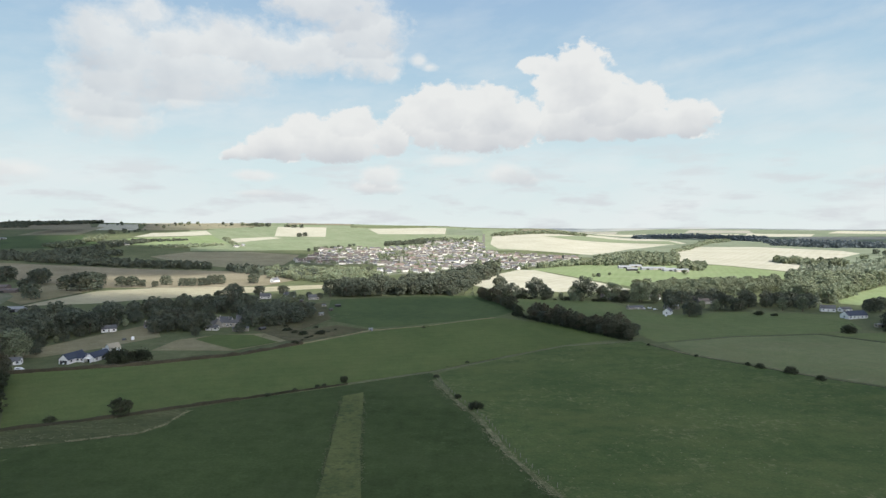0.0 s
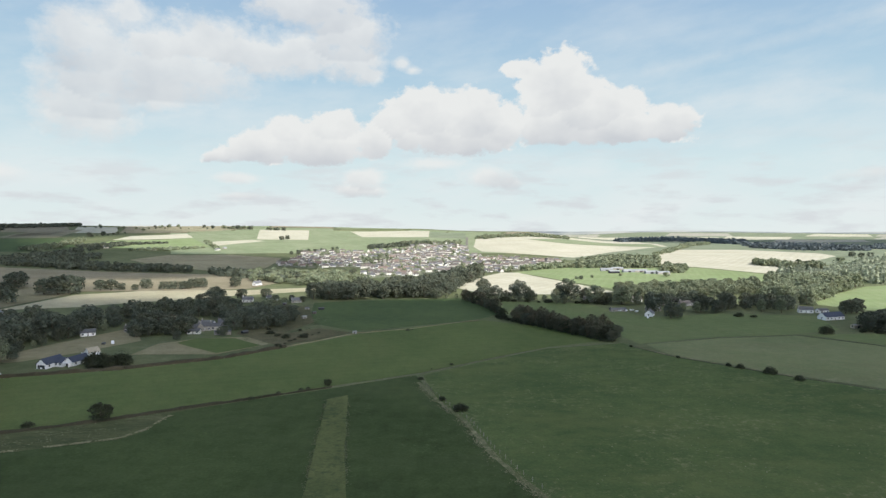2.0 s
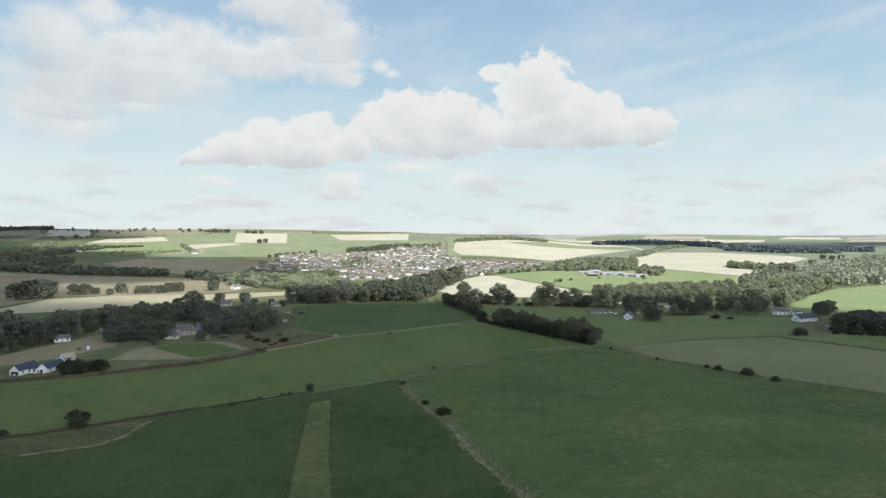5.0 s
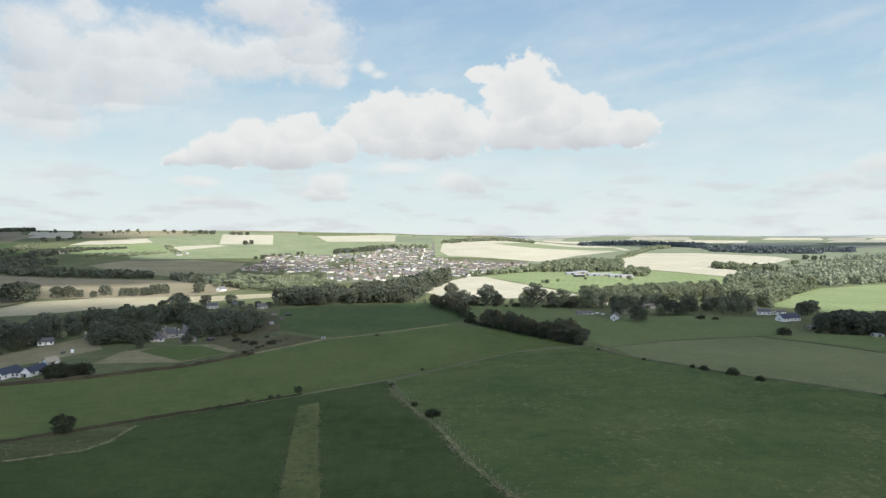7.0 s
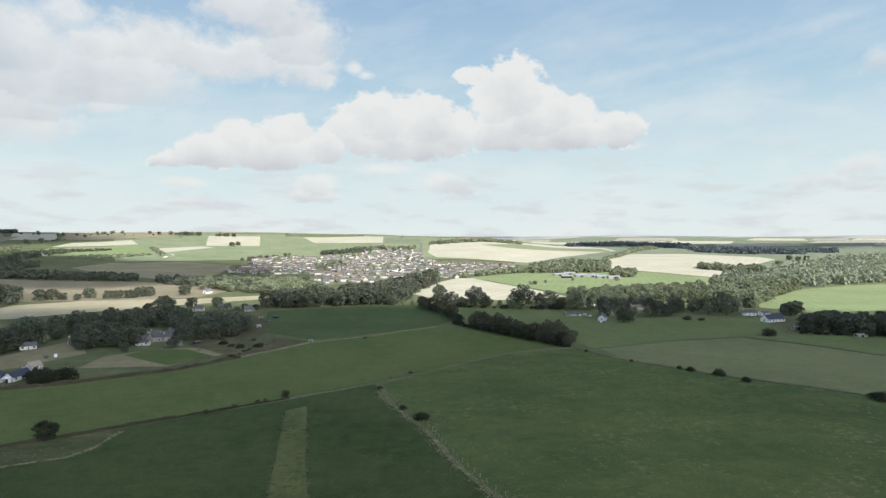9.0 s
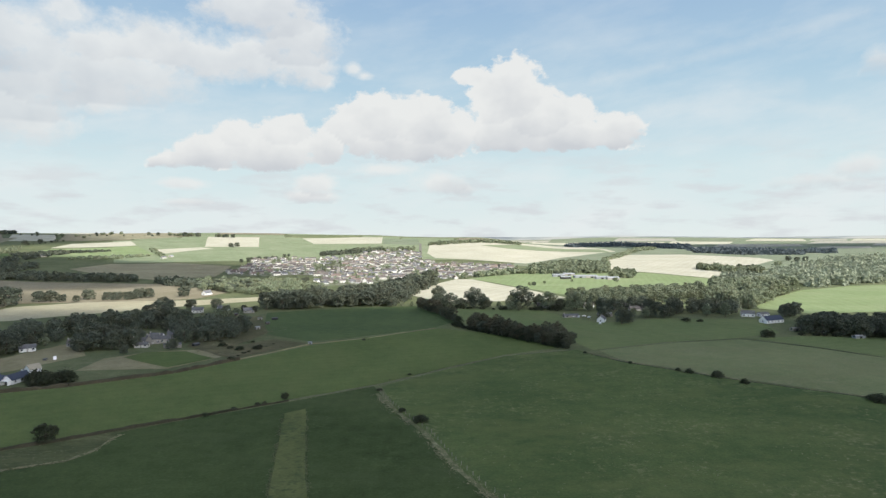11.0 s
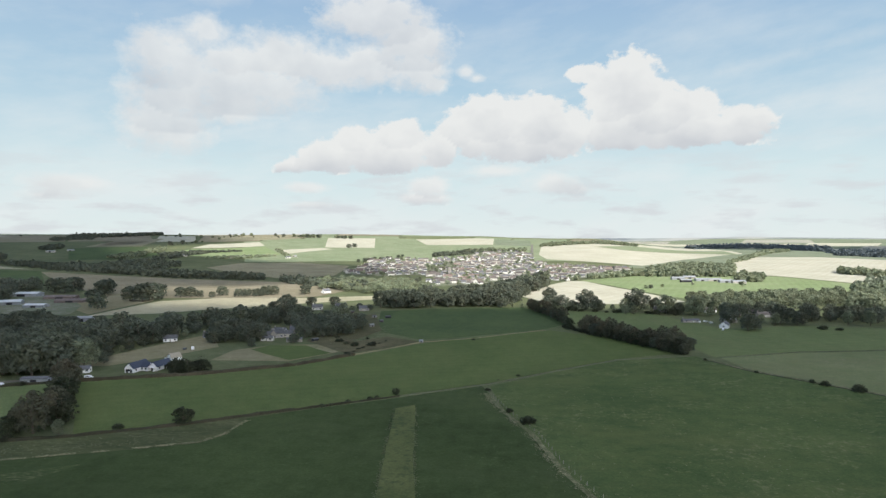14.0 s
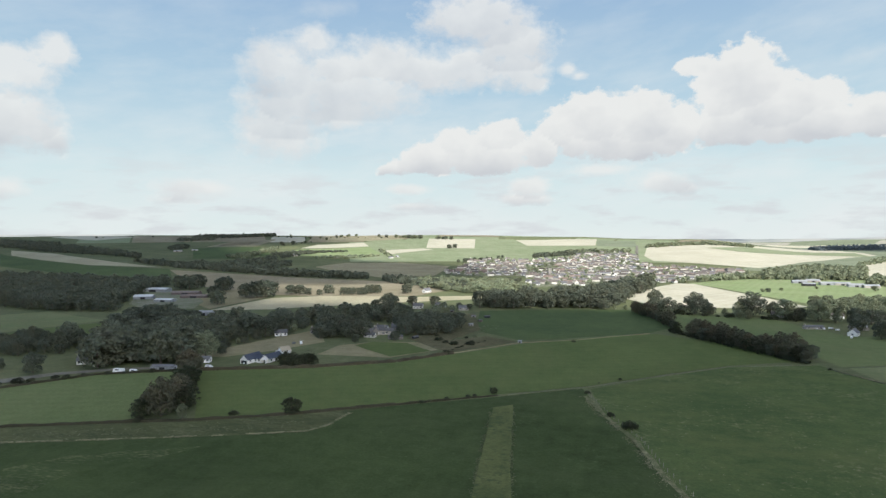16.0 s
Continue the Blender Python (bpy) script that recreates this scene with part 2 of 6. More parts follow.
M_RED = plain_material("red_roof_tile", (0.135, 0.102, 0.086), (0.20, 0.155, 0.132), 1.2, vary=0.15)
M_SHEET = plain_material("pale_roof_sheet", (0.21, 0.22, 0.225), (0.30, 0.31, 0.315), 0.4, 0.6, 0.0)
# White sheeting, set brighter than the pale sheet to offset shade on its roofs.
M_BRIGHT = plain_material("shade_brightened_roof_sheet", (0.46, 0.48, 0.49), (0.56, 0.58, 0.59), 0.4, 0.5, 0.0)
M_RUST = plain_material("rust_brown_sheet", (0.12, 0.092, 0.082), (0.19, 0.15, 0.135), 0.5, 0.6)
# Near black: the shade inside doorways as a colour; also panes and shed walls.
M_DARK = plain_material("dark_opening", (0.02, 0.02, 0.022), (0.035, 0.035, 0.035), 1, 0.6)
M_WOOD = plain_material("weathered_timber", (0.22, 0.20, 0.165), (0.34, 0.315, 0.265), 4)
M_PALETIMBER = plain_material("fresh_pale_timber", (0.28, 0.245, 0.185), (0.38, 0.335, 0.26), 1.5)
M_PAINT = plain_material("white_vehicle_paint", (0.76, 0.77, 0.78), (0.82, 0.82, 0.82), 1, 0.3, bump=0.0)
M_TYRE = plain_material("tyre_rubber", (0.02, 0.02, 0.02), (0.035, 0.035, 0.035), 3, 0.8)
M_DYKE = plain_material("drystone", (0.098, 0.106, 0.064), (0.172, 0.176, 0.118), 0.6, bump=0.8, vary=0.2)
M_YARD = field_material("gardens_and_paving", (0.13, 0.14, 0.09), (0.235, 0.225, 0.185), (0.10, 0.135, 0.06), 0.46)
m_glass, n_, l_, p_ = material("window_glass")
p_.inputs["Base Color"].default_value, p_.inputs["Roughness"].default_value = (0.03, 0.035, 0.04, 1), 0.08
p_.inputs["Specular IOR Level"].default_value = 0.6
M_GLASS = m_glass


# ---- ground: one sheet to the horizon, and the fields laid on it ----
def mesh_object(name, verts, faces, mat, parent=None, shade=False):
    me = bpy.data.meshes.new(name)
    if isinstance(verts, np.ndarray):
        verts, faces = verts.tolist(), faces.tolist()
    me.from_pydata(verts, [], faces)
    me.materials.append(mat)
    if shade:
        me.shade_smooth()
    ob = new(name, me)
    ob.parent = parent
    return ob


ANGLES = [a for a in np.arange(-64.0, 64.01, 1.0)] + [a for a in np.arange(74.0, 290.0, 12.0)]
RINGS = [12.0 * 1.045 ** i for i in range(136)]
RINGS = [r for r in RINGS if r < 4700] + [4740.0]
GRID = np.zeros((len(RINGS), len(ANGLES), 3))
for i, r in enumerate(RINGS):
    for j, a in enumerate(ANGLES):
        gx, gy = r * math.sin(radians(a)), r * math.cos(radians(a))
        GRID[i, j] = gx, gy, height(gx, gy)
NA = len(ANGLES)
gv = [tuple(v) for v in GRID.reshape(-1, 3)] + [(0, 0, height(0, 0))]
gf = []
for i in range(len(RINGS) - 1):
    for j in range(NA):
        k = (j + 1) % NA
        q = (i * NA + j, i * NA + k, (i + 1) * NA + k, (i + 1) * NA + j)
        gf += [(q[0], q[2], q[1]), (q[0], q[3], q[2])]
for j in range(NA):
    gf.append((len(gv) - 1, j, (j + 1) % NA))
gf = [f if (gv[f[1]][0] - gv[f[0]][0]) * (gv[f[2]][1] - gv[f[0]][1]) - (gv[f[1]][1] - gv[f[0]][1]) * (gv[f[2]][0] - gv[f[0]][0]) > 0 else f[::-1] for f in gf]
ground = mesh_object("ground", gv, gf, M_GROUND, shade=True)
tagged(ground, "rough green pasture land of a broad farming valley", "ground", kind="structure")
TRI = np.array([[gv[i] for i in f] for f in gf])
TLO, THI = TRI[:, :, :2].min(1), TRI[:, :, :2].max(1)


def clip_to(poly, tri2):
    """The part of poly (points x, y, z) inside the counter-clockwise triangle tri2, in plan."""
    for i in range(3):
        (ax, ay), (bx, by) = tri2[i], tri2[(i + 1) % 3]
        out = []
        for j in range(len(poly)):
            p, q = poly[j], poly[(j + 1) % len(poly)]
            sp = (bx - ax) * (p[1] - ay) - (by - ay) * (p[0] - ax)
            sq = (bx - ax) * (q[1] - ay) - (by - ay) * (q[0] - ax)
            if sp >= 0:
                out.append(p)
            if (sp >= 0) != (sq >= 0):
                k = sp / (sp - sq)
                out.append(tuple(p[c] + k * (q[c] - p[c]) for c in range(3)))
        poly = out
        if len(poly) < 3:
            return []
    return poly


def soften(corners, step=9.0, sway=0.9):
    """Edges of a field as they grow: cut into short lengths with a slight waver."""
    out = []
    for a, b in zip(corners, corners[1:] + corners[:1]):
        far = max(1.0, math.hypot(*a) / 300)
        n = max(1, int(math.dist(a, b) / (step * far)))
        for i in range(n):
            k = i / n
            x, y = a[0] + k * (b[0] - a[0]), a[1] + k * (b[1] - a[1])
            w = sway if 0 < i < n else 0
            out.append((x + w * noise.noise((x / 9, y / 9, 3)), y + w * noise.noise((x / 9, y / 9, 7))))
    return out


LAID = [0]


def field(name, corners, mat, label, level=1, sway=0.9):
    LAID[0] += 1
    lift = 0.05 * level + 0.006 * (LAID[0] % 7)
    ring = soften(corners, sway=sway)
    vs, fs = [], []
    from_tess = mathutils_tess([[Vector((x, y, 0)) for x, y in ring]])
    for t in from_tess:
        t2 = [ring[i] for i in t]
        if (t2[1][0] - t2[0][0]) * (t2[2][1] - t2[0][1]) - (t2[1][1] - t2[0][1]) * (t2[2][0] - t2[0][0]) < 0:
            t2 = t2[::-1]
        lo, hi = np.min(t2, 0), np.max(t2, 0)
        for i in np.where((TLO < hi).all(1) & (THI > lo).all(1))[0]:
            c = clip_to([tuple(v) for v in TRI[i]], t2)
            if len(c) > 2:
                fs.append(tuple(range(len(vs), len(vs) + len(c))))
                vs += [(p[0], p[1], p[2] + lift * (1 + math.hypot(p[0], p[1]) / 250)) for p in c]
    ob = mesh_object(name, vs, fs, mat, shade=False)
    return tagged(ob, label, "field", kind="structure")


import mathutils.geometry
mathutils_tess = mathutils.geometry.tessellate_polygon

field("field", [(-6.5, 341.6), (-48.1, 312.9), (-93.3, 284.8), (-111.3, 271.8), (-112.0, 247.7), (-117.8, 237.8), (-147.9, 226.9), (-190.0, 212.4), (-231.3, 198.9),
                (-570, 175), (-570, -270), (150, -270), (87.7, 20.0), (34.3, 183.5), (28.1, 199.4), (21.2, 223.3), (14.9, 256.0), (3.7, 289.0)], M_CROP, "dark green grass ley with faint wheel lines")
field("verge", [(-252.5, 219.0), (-201.2, 236.8), (-174.0, 244.8), (-134.8, 262.7), (-112.7, 276.9), (-96.0, 286.5), (-93.3, 284.8), (-111.3, 271.8), (-112.0, 247.7), (-117.8, 237.8), (-147.9, 226.9), (-190.0, 212.4), (-231.3, 198.9), (-570, 175), (-570, 190)], M_MARGIN, "rank uneven grass on a field margin", 1, 1.2)
field("field", [(-215.0, 158.0), (-198.0, 186.0), (-176.0, 203.0), (-150.0, 213.0), (-160.0, 196.0), (-176.0, 180.0), (-178.0, 152.0), (-190.0, 138.0)], M_DRYLEY, "patchy dry grass in the dark ley", 2, 5.0)
field("field", [(-47.2, 292.3), (-38.4, 299.6), (-29.8, 221.6), (-25.7, 192.6), (-11, 81), (-35, 81), (-37.8, 189.9), (-42.4, 237.4)], M_STRIP, "paler mown strip through dark grass", 2, 1.0)
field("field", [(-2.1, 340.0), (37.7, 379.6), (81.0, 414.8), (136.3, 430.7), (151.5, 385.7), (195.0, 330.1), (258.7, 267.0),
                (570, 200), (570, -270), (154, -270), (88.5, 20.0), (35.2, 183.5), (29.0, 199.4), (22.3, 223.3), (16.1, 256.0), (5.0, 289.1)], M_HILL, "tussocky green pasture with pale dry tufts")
field("field", [(-174.0, 243.3), (-135.2, 262.0), (-113.5, 277.2), (-48.8, 317.5), (-3.6, 347.6), (38.3, 385.9), (82.1, 420.2), (137.9, 445.9), (101.6, 500.2), (49.8, 544.9),
                (-13.7, 508.3), (-55.3, 477.2), (-96.4, 423.0), (-125.6, 385.4), (-171.4, 356.1), (-237.9, 337.2)], M_PAST, "evenly grazed mid-green pasture")
field("field", [(-252.5, 217.5), (-201.2, 235.3), (-244.0, 334.6), (-292.5, 315.5), (-319.1, 275.9), (-570, 445), (-570, 270)], M_PAST3, "grazed green pasture beside a lane")
field("field", [(-102.3, 540.5), (-120.7, 672.6), (-30.6, 697.6), (42.0, 717.7), (55.6, 667.2), (70.8, 589.9), (45.8, 550.3), (-22.6, 509.6), (-57.4, 495.5)], M_PAST2, "deep green pasture below a wood")
# These right-hand pastures carry thinner cloud shade as a lighter grass colour.
field("field", [(55.9, 695.5), (168.1, 667.0), (201.1, 564.6), (274.1, 578.8), (350.8, 553.4), (324.8, 481.6), (280.7, 465.7), (215.3, 455.8), (147.8, 428.5), (142.7, 479.5), (78.7, 566.6)], M_PAST3, "mid-green pasture beside a tree row")
field("field", [(151.0, 425.8), (212.9, 450.8), (277.8, 460.9), (309.2, 420.2), (344.2, 354.9), (261.3, 269.7), (197.3, 334.0), (153.6, 390.9)], M_GREY, "grey-green grazing with dry patches")
field("field", [(282.8, 465.3), (332.0, 464.0), (419.7, 432.7), (347.1, 357.9), (312.2, 424.2)], M_PAST3, "short green pasture")
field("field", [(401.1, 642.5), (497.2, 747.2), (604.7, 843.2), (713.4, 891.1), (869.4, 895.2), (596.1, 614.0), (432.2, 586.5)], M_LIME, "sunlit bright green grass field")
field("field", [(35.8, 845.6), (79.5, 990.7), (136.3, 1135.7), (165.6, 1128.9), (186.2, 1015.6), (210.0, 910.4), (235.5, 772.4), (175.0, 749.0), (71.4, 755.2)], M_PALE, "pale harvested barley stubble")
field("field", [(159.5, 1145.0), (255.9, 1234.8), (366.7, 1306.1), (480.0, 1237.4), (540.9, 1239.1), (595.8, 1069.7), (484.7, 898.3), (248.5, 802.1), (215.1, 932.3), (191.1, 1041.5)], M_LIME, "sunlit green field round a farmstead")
field("field", [(622.0, 1693.5), (766.8, 1915.6), (965.2, 1926.0), (1075.9, 1682.9), (1037.8, 1556.6), (856.3, 1379.3), (744.1, 1249.6), (601.9, 1080.7), (548.2, 1255.7), (493.3, 1287.5)], M_PALE, "pale straw stubble on a rise")
field("field", [(144.7, 1911.1), (174.9, 2197.1), (413.1, 2409.8), (1018.8, 3361.5), (825.8, 2123.9), (562.4, 1860.2), (380.7, 1613.1), (284.3, 1665.0), (155.5, 1762.6)], M_PALE, "pale straw stubble behind the town")
field("field", [(351.6, 2169.7), (562.4, 2376.9), (821.4, 2281.6), (786.8, 2049.3), (641.2, 2119.2), (437.9, 2101.3)], M_FGREEN, "narrow green field in stubble", 2)
field("field", [(-1659.2, 1488.8), (-1493.7, 1483.0), (-1202.8, 1367.9), (-1007.7, 1309.9), (-1183.5, 1272.3), (-1547.1, 1387.7)], M_STUB, "strip of straw stubble")
field("field", [(-1606.0, 1405.9), (-1523.5, 1366.4), (-1173.2, 1261.2), (-970.4, 1281.1), (-749.8, 1001.4), (-1026.3, 1087.5), (-1344.8, 1176.2)], M_PAST2, "deep green pasture on a slope")
# Half shade on this field is partly put into its tan colour.
field("field", [(-962.1, 1270.1), (-692.2, 1206.0), (-274.1, 1038.2), (-215.0, 913.5), (-236.7, 833.7), (-444.2, 803.3), (-571.2, 858.8)], M_TAN, "tawny stubble field with hedge trees")
field("field", [(-415.3, 612.6), (-422.4, 763.5), (-354.0, 833.1), (-232.3, 818.2), (-138.8, 840.7), (-142.0, 793.2), (-241.3, 746.0), (-316.7, 677.6), (-351.3, 634.1)], M_STUB, "pale stubble field above the wood")
field("field", [(-616.8, 537.1), (-590.0, 575.3), (-468.1, 522.1), (-483.7, 490.0), (-497.1, 432.1)], M_GREY, "dry grazing beside a wood")
field("field", [(-491.4, 427.1), (-477.4, 483.6), (-456.0, 515.8), (-407.0, 453.3), (-435.0, 423.1)], M_PAST, "green paddock beside a wood")
field("field", [(-272.3, 373.9), (-260.5, 418.2), (-243.0, 475.0), (-233.4, 503.8), (-202.2, 446.0), (-223.9, 402.6), (-244.6, 378.3)], M_TRACK, "dry mown paddock behind the bungalow")
field("field", [(-186.9, 397.9), (-185.9, 435.1), (-166.9, 456.7), (-133.5, 467.4), (-110.2, 437.8), (-134.0, 399.1)], M_TRACK, "dry grass verge")
field("field", [(-174.6, 438.3), (-166.9, 456.7), (-140.3, 459.7), (-114.1, 431.8), (-135.3, 403.0), (-159.1, 423.2)], M_PAST, "small green paddock", 2)
field("field", [(-574.0, 878.3), (-518.5, 716.2), (-422.2, 622.8), (-429.6, 761.3), (-448.8, 811.5)], M_TRACK, "bare farmyard ground and dry grass", 2)
field("yard", [(-560.7, 660.8), (-683.0, 836.1), (-573.1, 807.0), (-482.1, 701.1), (-443.8, 623.9), (-476.8, 600.2)], M_YARD, "bare grey farmyard between sheds", 3)
field("field", [(-1264.5, 1858.9), (-1313.1, 2068.1), (-1240.0, 2295.7), (-1140.9, 1963.7)], M_BROWN, "brown tilled field on a hillside")
field("field", [(-1273.1, 1799.7), (-1117.1, 1953.1), (-949.2, 1726.8), (-993.7, 1563.4), (-1079.4, 1524.8)], M_PAST2, "dark green hillside field")
field("field", [(-955.7, 1797.9), (-951.8, 1939.0), (-775.0, 2100.3), (-625.5, 1828.3), (-747.0, 1709.7), (-856.6, 1712.8)], M_LIME, "sunlit green hillside field")
field("field", [(-967.6, 1953.3), (-985.5, 2125.5), (-857.9, 2270.1), (-782.2, 2119.9)], M_PALE, "pale stubble strip on a hillside")
field("field", [(-673.4, 1436.3), (-638.6, 1557.6), (-503.6, 1621.0), (-354.2, 1543.7), (-319.9, 1246.4), (-404.7, 1165.8)], M_BROWN, "brown tilled field in half shade")
field("field", [(-857.9, 2270.1), (-827.5, 2389.5), (-679.9, 2582.4), (-574.2, 2135.8), (-750.2, 2084.0)], M_FGREEN, "green field on the ridge")
field("field", [(-679.9, 2582.4), (-480.4, 2586.4), (-396.2, 2111.2), (-568.2, 2113.4)], M_PALE, "pale square stubble field on the ridge")
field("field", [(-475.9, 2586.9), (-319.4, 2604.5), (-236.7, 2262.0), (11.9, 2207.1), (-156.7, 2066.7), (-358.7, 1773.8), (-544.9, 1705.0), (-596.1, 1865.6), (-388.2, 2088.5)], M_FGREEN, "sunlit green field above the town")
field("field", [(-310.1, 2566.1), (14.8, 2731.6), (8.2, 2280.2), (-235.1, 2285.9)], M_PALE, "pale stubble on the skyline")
field("field", [(14.2, 2620.6), (157.1, 2561.8), (142.7, 2196.9), (12.2, 2255.0)], M_HAZEGREEN, "haze-tinted green field on the skyline")
field("field", [(-692.4, 1972.5), (-572.8, 2088.5), (-525.6, 2051.0), (-612.6, 1864.6)], M_PALE, "pale stubble strip")
field("field", [(-1166.7, 2567.6), (-1149.2, 3042.2), (-731.7, 2669.4), (-840.0, 2425.8), (-1009.6, 2266.0)], M_BROWN, "tan grazing on the ridge")
field("field", [(-112.9, 476.5), (-97.4, 541.5), (-122.5, 648.9), (-153.9, 626.3), (-146.6, 480.6), (-102.2, 430.5), (-58.6, 487.1), (-87.0, 509.4)], M_SCRUB, "rough brown scrub ground below the gardens", 2)
field("field", [(-1987.1, 1949.3), (-2119.8, 2252.5), (-1762.1, 2159.1), (-1764.3, 1926.4)], M_PALE, "pale stubble field on the far ridge")
field("field", [(-1250.2, 1886.1), (-1334.1, 2161.8), (-1254.1, 2324.2), (-1210.7, 2035.1)], M_TAN, "tan field on the far ridge")
field("road", [(-339.3, 293.6), (-321.8, 316.1), (-295.4, 332.6), (-251.7, 348.2), (-248.5, 343.6), (-290.4, 326.9), (-315.3, 309.5), (-328.9, 284.5)], M_LANE, "narrow pale country lane", 2)
# Far underlay and patchwork, partly in the haze-tinted colours.
field("field", [(d * math.sin(radians(a)), d * math.cos(radians(a))) for d, a in [(2450, a) for a in range(10, 53, 3)] + [(4690, a) for a in range(52, 9, -3)]], M_HAZEGREEN, "broad haze-tinted green farmland towards the horizon", 0.5)
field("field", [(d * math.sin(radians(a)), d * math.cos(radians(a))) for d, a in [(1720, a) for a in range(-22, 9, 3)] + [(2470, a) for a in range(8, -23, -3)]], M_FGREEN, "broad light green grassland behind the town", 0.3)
field("field", [(d * math.sin(radians(a)), d * math.cos(radians(a))) for d, a in [(1560, a) for a in range(12, 45, 3)] + [(2460, a) for a in range(44, 11, -3)]], M_HAZEGREEN, "broad haze-tinted grassland between stubble fields", 0.3)
patch_rng = np.random.default_rng(41)
for ring, (d0, d1) in enumerate(((3100, 3330), (3350, 3600), (3620, 3900), (3920, 4300))):
    a0 = 9.0 + patch_rng.uniform(-2, 1)
    while a0 < 47:
        a1 = a0 + patch_rng.uniform(2.5, 7.0)
        kind = int(patch_rng.choice(5, p=(0.40, 0.18, 0.20, 0.22, 0.0)))
        c = [(d * math.sin(radians(a)), d * math.cos(radians(a))) for d, a in ((d0, a0 + 0.1), (d0 + patch_rng.uniform(-30, 30), a1), (d1 + patch_rng.uniform(-60, 20), a1 + patch_rng.uniform(-0.6, 0.6)), (d1 + patch_rng.uniform(-60, 20), a0 + patch_rng.uniform(0.2, 0.9)))]
        field("field", c, (M_PALE, M_HAZEGREEN, M_HAZETAN, M_HAZEGREEN, M_PAST)[kind],
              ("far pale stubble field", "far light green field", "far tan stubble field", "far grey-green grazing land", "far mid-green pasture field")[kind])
        a0 = a1 + 0.05

a0 = -44.0
while a0 < 9:
    a1 = a0 + patch_rng.uniform(3.0, 6.5)
    for d0, d1 in ((2480, 2860), (2880, 3290)):
        kind = int(patch_rng.choice(4, p=(0.25, 0.35, 0.25, 0.15)))
        c = [(d * math.sin(radians(a)), d * math.cos(radians(a))) for d, a in ((d0, a0 + 0.1), (d0 + patch_rng.uniform(-20, 20), a1), (d1 - patch_rng.uniform(0, 40), a1 + patch_rng.uniform(-0.5, 0.5)), (d1 - patch_rng.uniform(0, 40), a0 + patch_rng.uniform(0.2, 0.7)))]
        field("field", c, (M_TAN, M_FGREEN, M_GREY, M_PALE)[kind],
              ("tan grazing along the ridge", "light green field along the ridge", "grey-green grazing along the ridge", "pale stubble along the ridge")[kind], 0.5)
    a0 = a1 + 0.08


def on(x, y, dz=0.0):
    return (x, y, height(x, y) + dz)


# ---- sky backdrop: blue with cumulus, far beyond the land ----
def backdrop():
    az0, az1, el0, el1, st = -62.0, 54.0, -3.0, 31.0, 0.25
    na, ne = int((az1 - az0) / st) + 1, int((el1 - el0) / st) + 1
    A, E = np.meshgrid(np.linspace(az0, az1, na), np.linspace(el0, el1, ne))
    cover = np.full(A.shape, -1.0)
    under = np.zeros(A.shape)
    gauze = np.zeros(A.shape)

    def puffs(rows, base, deep, thin=0.0):
        """A cloud of round heads over a flat base: rows of azimuth, elevation, half width, half height in degrees."""
        nonlocal cover, under, gauze
        c = np.full(A.shape, -1.0)
        top = np.full(A.shape, -99.0)
        for a, e, ra, re in rows:
            d = 1 - np.hypot((A - a) / ra, (E - e) / re)
            c = np.logaddexp(c * 7, d * 7) / 7
            top = np.maximum(top, np.where(d > 0, e + re * np.sqrt(np.clip(1 - ((A - a) / ra) ** 2, 0, 1)), -99))
        c = np.minimum(c, (E - base) / deep * 0.8 + 0.05)
        u = np.clip((top - E) / np.maximum(top - base, 0.5), 0, 1) ** 1.4 if base > -2 else 0.75 * np.clip((top - E) / 5, 0, 1)
        under = np.where(c > cover, u, under)
        gauze = np.where(c > cover, thin, gauze)
        cover = np.maximum(cover, c)

    def streak(a0, e0, a1, e1, wide):
        """A thin straight trail of ice cloud."""
        nonlocal cover, gauze
        k = np.clip(((A - a0) * (a1 - a0) + (E - e0) * (e1 - e0)) / ((a1 - a0) ** 2 + (e1 - e0) ** 2), 0, 1)
        c = 0.5 * (1 - np.hypot(A - a0 - k * (a1 - a0), E - e0 - k * (e1 - e0)) / wide)
        gauze = np.where(c > cover, 1.9, gauze)
        cover = np.maximum(cover, c)

    puffs([(16.01, 8.80, 7.21, 2.34), (11.99, 13.06, 3.11, 2.75), (12.24, 14.58, 1.41, 1.13), (8.17, 14.10, 1.63, 0.81), (10.47, 12.13, 2.53, 2.31), (14.51, 11.05, 2.97, 2.40), (18.21, 10.90, 1.36, 1.34), (21.10, 9.09, 2.80, 1.71), (10.73, 9.43, 3.03, 2.46)], 7.33, 1.1)
    puffs([(-0.04, 10.69, 3.38, 2.24), (4.07, 10.48, 3.08, 2.35), (-3.09, 9.65, 1.82, 1.67), (7.15, 9.47, 2.56, 1.98), (2.52, 8.48, 6.68, 2.19)], 6.52, 1.0)
    puffs([(-8.16, 9.26, 2.27, 1.45), (-12.38, 8.75, 1.71, 1.24), (-10.02, 7.25, 5.41, 1.94), (-15.18, 6.92, 2.59, 1.61), (-17.43, 6.02, 2.06, 1.13), (-4.61, 7.74, 1.71, 1.68)], 5.60, 1.0)
    puffs([(-5.38, 4.52, 2.11, 1.10), (-5.88, 3.31, 3.02, 0.71)], 2.74, 0.6, 0.4)
    puffs([(5.35, 4.58, 2.88, 1.12), (7.15, 3.96, 2.06, 0.61)], 3.46, 0.6, 0.6)
    puffs([(-16.47, 4.30, 2.74, 0.57), (0.46, 5.85, 3.60, 0.61), (-16.57, 2.72, 2.27, 0.43)], 2.33, 0.6, 0.7)
